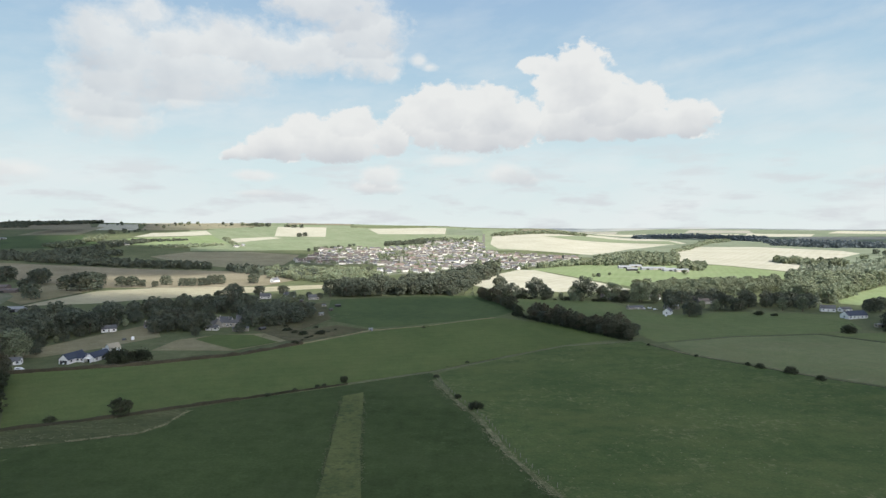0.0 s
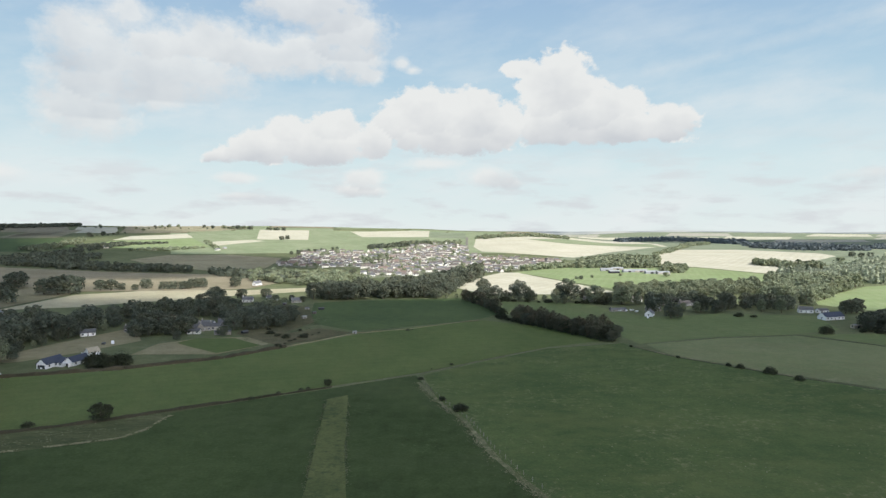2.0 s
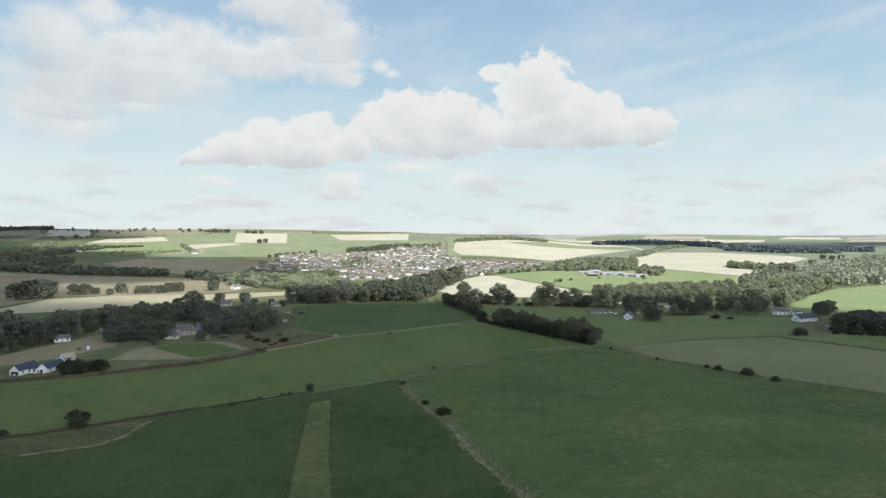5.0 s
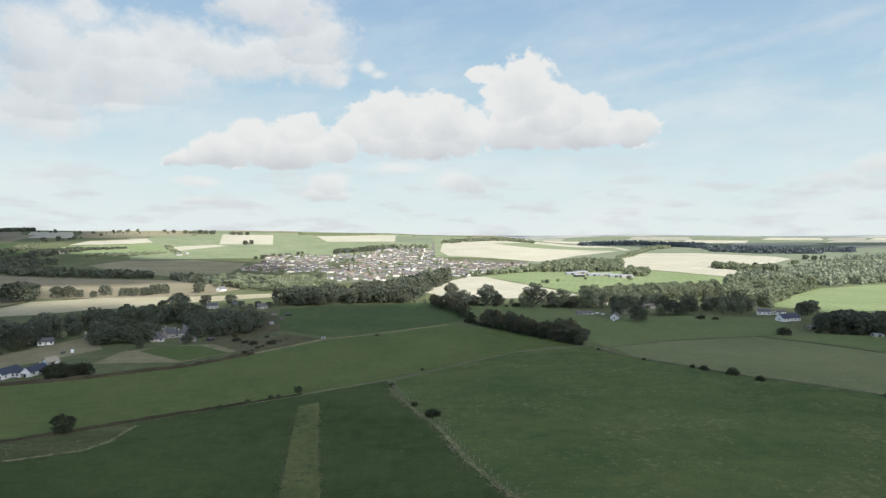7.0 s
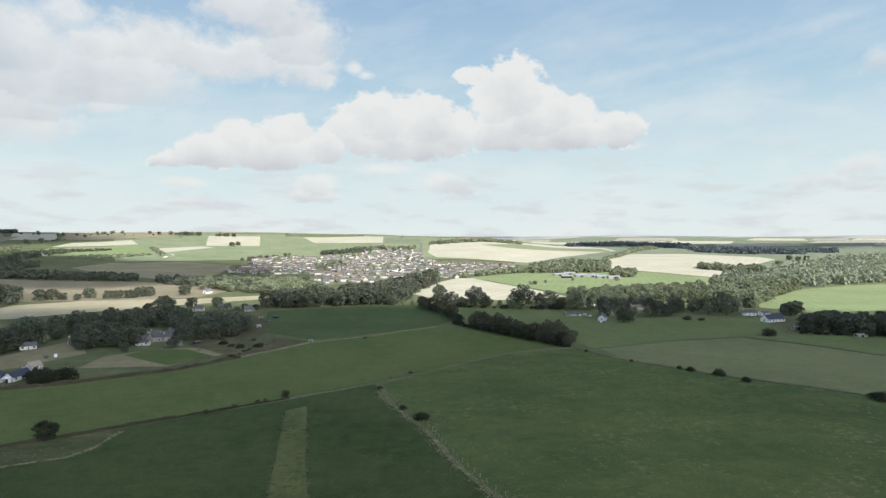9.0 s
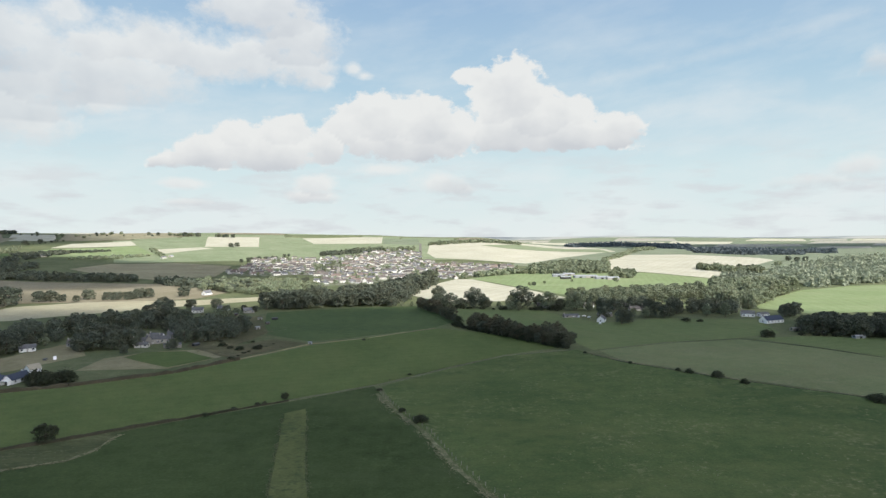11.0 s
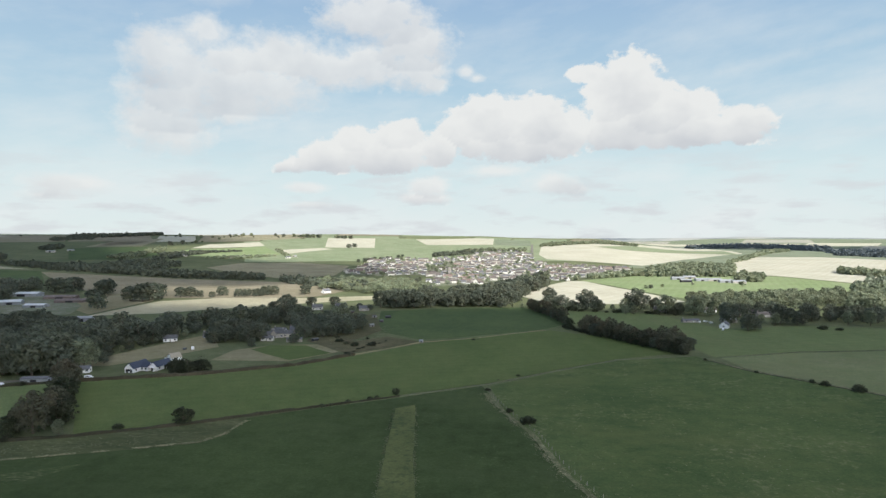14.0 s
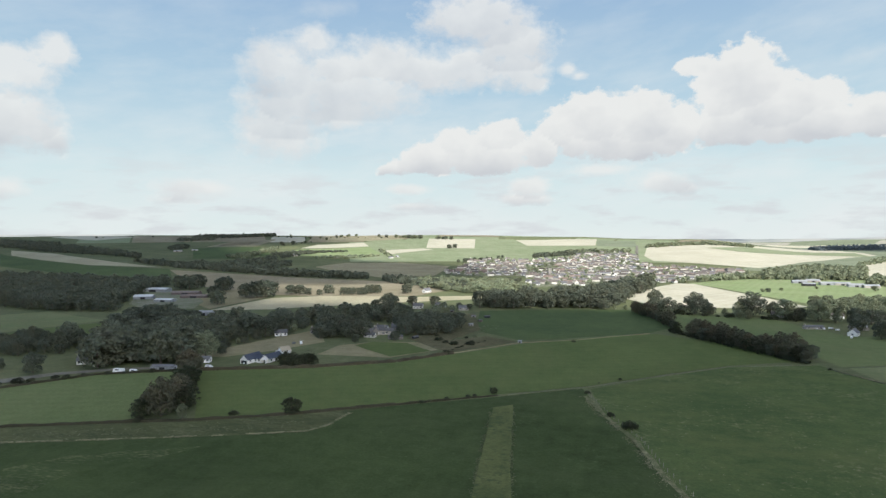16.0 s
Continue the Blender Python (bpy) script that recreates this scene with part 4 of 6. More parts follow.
def far_wood(poly, gap, h, leaf, label, pointed=False, count=46, name="wood"):
    """A distant wood as one mass of crowns."""
    rng = np.random.default_rng(int(abs(poly[0][0]) * 10) % 9973)
    vs, fs, s = [], [], 0
    gap *= WIDE
    for x, y in spots(poly, gap):
        hh = TALL * h * rng.uniform(0.75, 1.2)
        w = gap * rng.uniform(1.0, 1.35)
        lb = cone_lobes(rng, hh, w * 0.9, 0.05)[::2] if pointed else broad_lobes(rng, hh, w, 0.02)[:6]
        v, f = leaf_cloud(rng, lb, int(count * 0.8), w * 0.135)
        vs.append(v + (x, y, height(x, y)))
        fs.append(f + s)
        s += len(v)
    if not vs:
        return
    return tagged(mesh_object(name, np.concatenate(vs), np.concatenate(fs), leaf), label, "wood", kind="stuff")


# ---- single trees, hedges and woods ----
plant(THORNS[:1], *(-136.2, 261.8), 7.4, 1.35, label="lone dark rounded tree beside a field wall")
plant(BUSHES, *(-161.3, 253.9), 2.8)
plant(THORNS[:1], *(-50.7, 318.2), 4.0, 0.9, label="small thorn tree on a field bank")
for bx, by, bh in ((-79.2, 295.4, 1.6), (-82.7, 292.4, 1.7), (-72.3, 302.5, 1.3), (-62.7, 309.4, 1.3), (-59.5, 311.3, 1.3), (-75.6, 298.4, 1.2), (-3.5, 330.8, 1.6), (14.4, 367.3, 1.2), (2.5, 356.0, 1.2)):
    plant(BUSHES, bx, by, bh, 1.1, group="bushes along the field bank")
plant(BUSHES, *(6.8, 289.5), 4.0, 0.85, group="bushes on the fence line")
plant(BUSHES, *(14.3, 273.1), 3.2, 1.2, group="bushes on the fence line")
for bx, by, bh in ((137.7, 416.7, 3), (154.8, 380.0, 3.2), (174.6, 355.9, 2.2), (178.3, 349.3, 3), (188.5, 336.4, 4.2), (195.3, 320.8, 3)):
    plant(BUSHES, bx, by, bh, 0.85, group="bushes along the field wall")
plant(BUSHES, *(239.5, 279.0), 4.0, 1.5, group="bushes along the field wall")
plant(BUSHES, *(304.2, 466.8), 6.5, 0.9)
tree_row(BUSHES, [(-100.7, 424.0), (-111.5, 418.6)], 5, 3.5, group="scrub")
tree_row(BUSHES, [(-189.8, 359.1), (-177.1, 370.7)], 2.0, 7.0, 0.15, 0.8, group="garden hedge")
tree_row(BUSHES, [(-194.0, 367.1), (-179.2, 377.7)], 2.0, 7.6, 0.15, 0.8, group="garden hedge")
tree_row(BUSHES, [(-15.5, 494.7), (-5.7, 501.5)], 4, 2.2, group="scrub")
# tree line across the pasture
tree_row(THORNS, [(-203.3, 238.5), (-199.7, 254.0)], 6, 9.5, 0.2, 1.0)
tree_row(THORNS, [(-204.5, 251.1), (-201.6, 266.8), (-215.8, 293.0), (-236.2, 328.1)], 6, 12.0, 0.2, 0.95)
tree_row(THORNS, [(-193.4, 245.8), (-189.6, 254.0), (-205.0, 282.8)], 7, 11.0, 0.2, 0.95)
tree_row(TREES[:2], [(-179.9, 244.8), (-171.8, 247.3)], 5, 7.5, 0.2, 0.9)
tree_row(BUSHES, [(-195.4, 238.2), (-185.9, 241.8)], 6, 6.0, 0.2, 0.9)
# hedges and trees along the lane
tree_row(BUSHES, [(-326.4, 282.3), (-314.7, 293.3), (-295.7, 310.3)], 5, 4.0, 0.3, 1.1, group="lane hedge bushes")
tree_row(BUSHES, [(-298.2, 312.9), (-245.0, 336.1)], 8, 2.6, 0.3, 1.1, group="lane hedge bushes")
tree_row(TREES[2:], [(-336.3, 309.7), (-329.4, 314.4)], 6, 13, 0.15)
tree_row(TREES[2:], [(-363.4, 314.8), (-354.1, 322.2)], 9, 8, 0.2)
# tall hedge on the slope
tree_row(THORNS + TREES[3:], [(42.6, 685.8), (57.6, 646.3), (66.3, 594.3), (70.5, 563.6)], 5, 9.5, 0.18, 0.9)
tree_row(THORNS + TREES[3:], [(79.1, 535.2), (100.2, 492.9), (130.0, 437.5), (138.3, 429.6)], 4.6, 10.2, 0.12, 0.95)
tree_row(THORNS + TREES[3:], [(82.2, 548.4), (103.2, 507.3), (142.3, 443.1)], 4.8, 11.2, 0.12, 0.95)
tree_row(BUSHES, [(64.9, 560.6), (82.4, 525.2), (112.3, 466.8), (133.9, 430.2)], 5, 4.2, 0.25, 1.0)
# belt of trees at the valley road
tree_row(TREES, [(9.0, 713.7), (54.1, 711.6)], 8, 10)
tree_row(TREES[1:], [(67.0, 710.7), (116.7, 695.0), (140.8, 686.3)], 8, 10.0, 0.3, 1.1)
tree_row(TREES[1:], [(136.8, 667.6), (146.7, 661.3), (160.8, 668.3)], 7, 12, 0.15)
tree_row(BUSHES, [(59.1, 695.4), (196.5, 656.5)], 9, 5, 0.3, 1.2)
tree_row(TREES, [(141.8, 691.1), (164.1, 687.0)], 8, 14.5, 0.12)
plant(TREES[2:], *(69.7, 773.3), 12)
plant(CONES[:1], *(393.5, 642.9), 12, label="dark green pointed conifer at a wood edge")
plant(CONES[1:], *(379.3, 632.4), 11, label="broad dark green conifer at a wood edge")
for bx, by, bh in ((-316.5, 351.6, 20), (-308.5, 360.5, 19), (-288.7, 356.3, 21), (-281.6, 368.6, 18), (-277.1, 445.1, 16), (-274.5, 480.1, 14), (-251.1, 512.8, 13), (-238.5, 539.8, 12), (-220.1, 571.9, 11), (-290.9, 413.3, 17), (-391.5, 395.8, 15), (-404.6, 378.2, 14)):
    plant(TREES[2:], bx, by, bh * 0.8, 1.0, group="tall trees of the valley wood")
plant(TREES[:1], *(209.7, 658.2), 11)
plant(TREES[1:2], *(222.2, 650.7), 12)
plant(TREES[2:3], *(263.5, 593.2), 12)
plant(TREES[3:], *(281.8, 588.8), 12)
plant(COPPER, *(181.6, 714.3), 10, 1.2, label="copper beech with dark purple-red leaves")
plant(BUSHES[:1], *(283.4, 557.8), 4)
plant(BUSHES[1:], *(294.0, 551.6), 5)
plant(TREES, *(102.8, 696.7), 15)
plant(TREES, *(114.6, 690.2), 15)
plant(TREES[2:], *(178.3, 699.2), 9)
tree_row(TREES, [(181.3, 669.1), (228.4, 640.1)], 9, 13)
tree_row(TREES[1:], [(219.0, 556.1), (239.2, 552.3)], 7, 16, 0.15)
tree_row(TREES[1:], [(219.5, 599.5), (265.1, 596.9)], 11, 11, 0.15)
tree_row(TREES[1:], [(257.6, 586.7), (285.2, 583.9)], 9, 12)
tree_row(TREES[1:], [(316.4, 584.7), (341.7, 571.0)], 8, 17, 0.12)
tree_row(TREES[1:], [(327.2, 613.5), (361.0, 603.1)], 9, 15, 0.12)
tree_row(TREES, [(301.6, 605.1), (317.8, 601.6)], 9, 9)
tree_row(BUSHES, [(282.6, 561.6), (303.7, 549.3)], 9, 4.5)
tree_row(TREES[2:], [(384.0, 566.0), (396.0, 569.0), (412.0, 577.1)], 6, 15, 0.12, 1.1)
grove(TREES[2:], [(335.2, 473.9), (412.0, 424.7), (473.0, 487.4), (375.1, 516.5)], 8, 12.5, "mixed green woodland in full leaf on the valley floor", 0.15)
tree_row(BUSHES, [(333.2, 469.0), (367.8, 454.3)], 6, 5)
grove(TREES, [(227.8, 759.4), (471.3, 881.7), (416.1, 764.7), (275.5, 663.4), (209.4, 677.5)], 12, 13, "mixed green woodland in full leaf on the valley floor")
grove(TREES + CONES[:1], [(357.4, 651.5), (497.1, 896.5), (552.1, 869.2), (618.3, 862.1), (489.2, 735.2), (394.0, 631.3)], 10, 16, "mixed green woodland in full leaf on the valley floor")
grove(CONES + TREES[:1], [(495.2, 877.3), (650.4, 1007.2), (552.1, 869.2)], 9, 14, "mixed green woodland in full leaf on the valley floor")
# wood below the town
# The darker leaf puts passing cloud shade into this wood's colour.
grove(TREES[2:], [(-132.7, 686.1), (-49.8, 709.1), (21.3, 728.3), (41.8, 831.3), (104.5, 1045.5), (49.5, 981.1), (-7.7, 853.4), (-62.2, 787.3), (-119.3, 742.9)], 10, 15, "mixed green woodland in full leaf below the town", 0.3, 1.1)
tree_row(TREES, [(-208.0, 905.4), (-157.6, 946.6), (-123.9, 1104.7)], 9, 9)
tree_row(TREES, [(-227.6, 1010.8), (-151.0, 1017.8), (-144.0, 1106.2)], 10, 9)
tree_row(TREES, [(43.8, 1039.7), (114.0, 1240.1)], 9, 12)
grove(TREES[:2], [(-302.7, 1078.9), (-229.2, 1080.4), (-147.1, 1028.2), (-103.6, 955.7), (-82.8, 866.3), (-134.0, 829.7), (-188.9, 886.7), (-265.6, 944.5)], 12, 11, "sunlit green trees between the stubble and the town", 0.35, 1.15)
# woods by the river on the valley floor
grove(TREES[2:], [(-460.4, 535.5), (-468.4, 580.6), (-398.1, 559.1), (-335.0, 481.6), (-433.1, 507.1)], 12, 11, "mixed green woodland in front of the valley farm", 0.35, 1.15)
grove(TREES[2:], [(222.2, 637.2), (265.2, 637.0), (317.3, 594.4), (350.3, 575.4), (374.1, 614.4), (344.2, 644.3), (285.6, 685.5), (236.4, 677.4)], 12, 10.5, "dark roadside trees in full leaf", 0.3, 1.1)
grove(TREES[2:], [(-401.6, 442.5), (-438.9, 513.9), (-381.8, 502.5), (-339.0, 487.4), (-289.5, 415.6), (-317.6, 398.2), (-354.0, 392.3)], 12, 12.5, "mixed green woodland below the valley farm", 0.35, 1.15)
grove(TREES[2:], [(-320.8, 497.6), (-292.9, 528.0), (-262.8, 561.5), (-218.7, 600.4), (-170.1, 642.0), (-183.1, 601.8), (-214.2, 556.6), (-241.6, 515.6), (-264.3, 476.1), (-274.6, 425.3), (-272.3, 373.9), (-293.4, 355.5), (-351.5, 385.5), (-406.8, 459.6), (-333.2, 458.6)], 12, 13.0, "mixed green woodland in full leaf on the valley floor", 0.42, 1.1)
grove(TREES[2:], [(-307.6, 332.0), (-258.0, 354.1), (-281.3, 386.5), (-348.2, 381.7)], 8, 19, "mixed green woodland in full leaf on the valley floor", 0.15)
grove(TREES[2:], [(-455.2, 395.3), (-381.7, 413.0), (-347.3, 375.5), (-401.4, 348.1)], 9, 9, "mixed green woodland in full leaf on the valley floor")
grove(TREES[2:], [(-684.4, 596.5), (-509.3, 576.6), (-627.7, 754.3), (-711.2, 937.7), (-906.8, 960.4), (-1150.9, 1005.9)], 13, 15, "mixed green woodland in full leaf on the valley floor", 0.28, 1.2)
grove(TREES[2:], [(-213.0, 445.8), (-176.5, 476.8), (-188.1, 515.5), (-219.8, 515.4), (-227.6, 485.5)], 9, 12, "dark garden trees round the country house", 0.25)
grove(TREES[2:], [(-156.6, 489.6), (-116.9, 514.4), (-119.3, 561.0), (-152.8, 575.9), (-172.3, 539.2)], 9, 12, "dark garden trees beside the country house", 0.25)
grove(TREES[2:], [(-210.1, 545.7), (-176.9, 545.3), (-173.7, 599.8), (-199.6, 656.4), (-228.5, 627.7)], 11, 10, "mixed garden trees along the wood edge", 0.35)
tree_row(TREES, [(-173.1, 641.4), (-125.1, 630.9)], 14, 5, 0.3, group="garden trees")
grove(TREES, [(-225.4, 649.4), (-184.9, 679.1), (-162.4, 685.5), (-132.6, 642.4), (-130.1, 578.7), (-140.8, 530.7), (-172.8, 576.4), (-206.8, 594.5)], 17, 7.5, "mixed garden trees round the houses by the wood", 0.4, 1.1)
tree_row(TREES, [(-251.2, 385.1), (-262.6, 360.5)], 8, 10)
tree_row(TREES[1:], [(-263.9, 408.5), (-258.5, 465.4), (-242.8, 501.0)], 8, 8.5, 0.35)
tree_row(TREES[1:], [(-380.7, 533.4), (-355.7, 544.4)], 8, 6.5, 0.3)
tree_row(TREES, [(-164.9, 698.7), (-113.7, 668.5)], 12, 7)
tree_row(BUSHES, [(-100.3, 440.7), (-83.7, 489.8)], 9, 2.0, 0.5, 1.5, group="scrub")
tree_row(TREES[2:], [(-178.5, 453.1), (-173.6, 468.8)], 7, 6.5, 0.3, group="garden trees")
tree_row(TREES[2:], [(-150.9, 470.4), (-138.1, 482.7)], 9, 4.5, 0.35, group="garden trees")
for bx, by, bh in ((-422.7, 821.0, 13.4), (-411.6, 825.2, 13.4), (-400.3, 829.3, 9), (-381.1, 825.8, 7.8), (-378.8, 856.0, 12.3), (-351.2, 843.1, 10.1), (-339.8, 845.1, 10.1), (-326.6, 846.8, 10.1), (-320.8, 847.5, 10.1), (-318.7, 865.2, 12.3), (-307.5, 865.8, 12.3), (-262.9, 866.4, 13.4), (-459.8, 762.3, 17.9), (-440.5, 758.3, 21.3), (-438.2, 776.8, 21.3), (-448.8, 811.5, 17.9), (-535.9, 827.0, 20.2), (-488.4, 733.6, 16.8), (-441.6, 668.7, 16.8), (-638.9, 869.2, 20.2), (-624.8, 870.9, 21.3), (-623.7, 891.3, 20.2), (-548.0, 853.3, 20.2), (-242.2, 674.9, 12.3), (-224.7, 673.2, 12.3), (-210.8, 717.1, 13.4), (-183.6, 719.7, 13.4)):
    plant(TREES[2:], bx, by, bh, 1.2, group="hedgerow trees")
for bx, by, bh in ((235.8, 977.5, 7), (243.1, 977.1, 6), (268.6, 1006.7, 5), (324.2, 1037.5, 6), (346.7, 1203.2, 8), (393.0, 1014.2, 8), (403.2, 904.9, 7)):
    plant(TREES, bx, by, bh, 1.2, group="farmstead trees")
far_wood([(-1304.9, 1719.4), (-1279.0, 1788.7), (-1327.3, 1856.5), (-1366.0, 1820.4)], 12, 10, M_LEAF2, "dark trees round a hill farm", count=70)
far_wood([(-1506.9, 2024.9), (-1411.0, 2129.6), (-1462.8, 2208.0), (-1556.1, 2125.1)], 12, 7, M_LEAF2, "dark hedge trees on the hillside", count=60)
far_wood([(-931.7, 1760.3), (-869.8, 1870.5), (-773.5, 1921.5), (-842.5, 1811.6)], 11, 6, M_LEAF2, "hedge trees below a hill field", count=60)
far_wood([(-789.7, 1641.5), (-701.8, 1742.7), (-617.9, 1807.5), (-679.9, 1688.1)], 11, 6, M_LEAF, "scrubby hedge below hill fields", count=60)
tree_row(TREES, [(-1856.6, 2021.7), (-1825.8, 2079.7)], 24, 7, 0.2, 1.3, group="ridge trees")
tree_row(TREES, [(-1759.7, 2108.6), (-1698.6, 2212.3)], 40, 6, 0.3, 1.2, group="ridge trees")
# shelter belts and far woods
far_wood([(-179.5, 1895.7), (-71.5, 2024.3), (19.4, 2068.8), (18.8, 2013.1), (-68.5, 1936.0), (-169.5, 1822.0)], 11, 9, M_LEAF2, "dark tree belt along the top of the town", count=60)
tree_row(TREES[2:], [(-352.0, 1650.0), (-300.0, 1740.0), (-248.0, 1832.0)], 14, 8, 0.3, 1.2, group="trees above the town")
# Belt in the darker leaf, its cloud shade put into the colour.
far_wood([(-1197.8, 1412.3), (-883.8, 1379.1), (-729.8, 1322.7), (-427.4, 1178.6), (-429.4, 1121.1), (-708.4, 1234.3), (-1004.4, 1326.2)], 14, 10.5, M_LEAF2, "belt of trees along a lane, darkened for cloud shade", count=120)
far_wood([(-1776.4, 1555.8), (-1613.2, 1521.6), (-1428.0, 1515.5), (-1214.5, 1486.1), (-1280.4, 1567.1), (-1556.0, 1652.0), (-1833.2, 1730.0), (-1965.5, 1722.1)], 16, 9, M_LEAF2, "dark hillside wood", count=90)
far_wood([(-925.0, 1393.9), (-939.6, 1520.5), (-770.3, 1516.4), (-745.2, 1406.6)], 14, 7, M_LEAF2, "dark copse on a slope", count=110)
far_wood([(-390.2, 1122.5), (-323.0, 1066.0), (-153.7, 959.1), (-208.8, 924.4), (-335.8, 1040.2)], 13, 11, M_LEAF2, "dark tree belt beside stubble", count=120)
far_wood([(-1023.2, 1597.7), (-1025.4, 1722.7), (-1043.1, 1932.0), (-1004.3, 1859.8), (-962.5, 1586.6)], 12, 9, M_LEAF, "hedge trees on a hillside", count=90)
far_wood([(-1588.9, 2248.1), (-1538.5, 2357.1), (-1479.4, 2717.2), (-1377.7, 2530.1), (-1455.7, 2230.0), (-1517.7, 2146.9)], 14, 10, M_LEAF2, "dark trees along the ridge", count=60)
tree_row(TREES[1:], [(-831.5, 2605.1), (-699.6, 2577.8)], 11, 14, 0.2, 1.2, group="ridge trees")
tree_row(TREES[1:], [(-644.9, 2545.2), (-557.2, 2532.3)], 11, 12, 0.2, 1.2, group="ridge trees")
tree_row(TREES[1:], [(-1106.9, 2590.2), (-1026.0, 2592.3)], 16, 10, 0.3, 1.2, group="ridge trees")
for cx, cy in (((-1298.6, 2531.5)), ((-1178.5, 2470.9)), ((-1124.3, 2459.4)), ((-1059.3, 2378.0)), ((-1074.2, 2556.8)), ((-1061.8, 2623.0)), ((-1037.8, 2652.4)), ((-937.3, 2672.4)), ((-889.6, 2638.2)), ((-467.5, 2123.4)), ((-481.2, 2099.8)), ((-1081.7, 2039.4)), ((-1068.1, 2099.5)), ((-1055.6, 2171.3))):
    plant(TREES, cx, cy, 13, 1.2, group="ridge trees")
tree_row(TREES, [(-1320.9, 2445.9), (-1154.6, 2443.8), (-1035.9, 2530.7), (-853.8, 2601.5)], 26, 6, 0.35, 1.2, group="ridge trees")
tree_row(TREES, [(-1070.0, 1996.8), (-1055.5, 2242.0)], 22, 6, 0.35, 1.2, group="ridge trees")
far_wood([(-727.7, 2047.1), (-690.3, 1992.2), (-562.0, 1734.0), (-577.1, 1732.2)], 12, 8, M_LEAF, "hedge trees round a hill farm", count=60)
far_wood([(-904.7, 1486.2), (-900.9, 1652.1), (-864.6, 1828.2), (-841.0, 1795.3), (-864.2, 1611.3), (-872.4, 1454.7)], 13, 8, M_LEAF2, "hedge trees on a hillside", count=60)
far_wood([(-957.8, 1742.4), (-874.7, 1867.6), (-857.8, 1831.3), (-925.7, 1697.7)], 11, 8, M_LEAF2, "trees round a hill farm", count=60)
far_wood([(294.7, 1227.8), (360.3, 1469.5), (501.9, 1661.1), (589.9, 1577.6), (463.7, 1241.8)], 13, 11, M_LEAF, "mixed wood behind a farmstead", count=100)
far_wood([(147.3, 1148.3), (207.7, 1248.2), (320.6, 1334.4), (299.6, 1247.9), (201.9, 1187.8)], 12, 8, M_LEAF, "tree belt below the town", count=90)
far_wood([(583.6, 1623.3), (677.1, 1786.9), (1203.3, 2689.1), (1127.1, 2465.5), (692.4, 1781.8)], 13, 9, M_LEAF, "hedge trees climbing a slope", count=60)
far_wood([(416.3, 1087.5), (442.6, 1087.4), (510.9, 1197.3), (480.0, 1237.4)], 12, 12, M_LEAF, "rounded trees beside a farmstead", count=110)
far_wood([(705.6, 1327.9), (723.3, 1214.9), (773.5, 1307.7), (748.7, 1398.2)], 12, 12, M_LEAF, "clump of trees on stubble", count=110)
far_wood([(749.8, 1248.7), (780.9, 1208.7), (826.2, 1288.9), (783.3, 1304.3)], 12, 11, M_LEAF, "clump of trees on stubble", count=110)
far_wood([(625.5, 968.9), (631.9, 881.0), (726.0, 906.7), (942.9, 970.7), (1835.5, 1888.8), (1199.2, 1536.8), (884.0, 1267.9), (712.6, 1103.3)], 13, 15, M_CONE, "plantation of spruce on a hillside", True, 64)
far_wood([(507.9, 915.8), (600.0, 929.4), (701.8, 1104.0), (612.7, 1065.6)], 12, 14, M_CONE, "stand of spruce beside a green field", True, 80)
for k, (cx, cy) in enumerate((((947.8, 1400.3)), ((1058.2, 1528.6)), ((1050.8, 1484.9)), ((1084.6, 1499.8)), ((917.8, 1366.4)))):
    plant(TREES, cx, cy, 12, 1.2, group="field trees")
far_wood([(166.6, 2219.1), (265.5, 2286.2), (384.8, 2372.7), (557.2, 2451.4), (530.1, 2332.8), (372.9, 2299.9), (171.8, 2158.5)], 13, 10, M_LEAF, "tree belt behind stubble", count=60)
far_wood([(-126.3, 1978.2), (-58.5, 2063.1), (117.7, 2070.8), (114.2, 2011.7), (-56.2, 1976.5)], 13, 9, M_LEAF, "tree belt behind the town", count=60)
far_wood([(1018.8, 3361.5), (1359.1, 3406.4), (1581.5, 3062.1), (1169.4, 2222.7), (1291.5, 2550.3), (1260.6, 3159.7), (863.5, 2764.2)], 20, 14, M_HAZECONE, "dark far plantation with bluish haze in its colour", True, 40)
far_wood([(1063.0, 2021.0), (1150.3, 1836.9), (1361.2, 1895.2), (1545.1, 2150.9), (1514.3, 2417.1), (1372.2, 2559.1)], 20, 13, M_HAZECONE, "dark far plantation with bluish haze in its colour", True, 40)
far_wood([(1545.1, 2150.9), (1594.6, 2042.9), (1706.7, 2186.4), (1705.4, 2340.2)], 18, 13, M_HAZECONE, "dark far plantation with bluish haze in its colour", True, 40)


# ---- buildings ----
def block(verts, faces, x0, x1, y0, y1, z0, z1):
    s = len(verts)
    verts += [(x, y, z) for z in (z0, z1) for x, y in ((x0, y0), (x1, y0), (x1, y1), (x0, y1))]
    faces += [(s, s + 3, s + 2, s + 1), (s + 4, s + 5, s + 6, s + 7)] + [(s + i, s + (i + 1) % 4, s + 4 + (i + 1) % 4, s + 4 + i) for i in range(4)]


def box_part(name, mat, parent, *boxes):
    v, f = [], []
    for b in boxes:
        block(v, f, *b)
    return mesh_object(name, v, f, mat, parent)


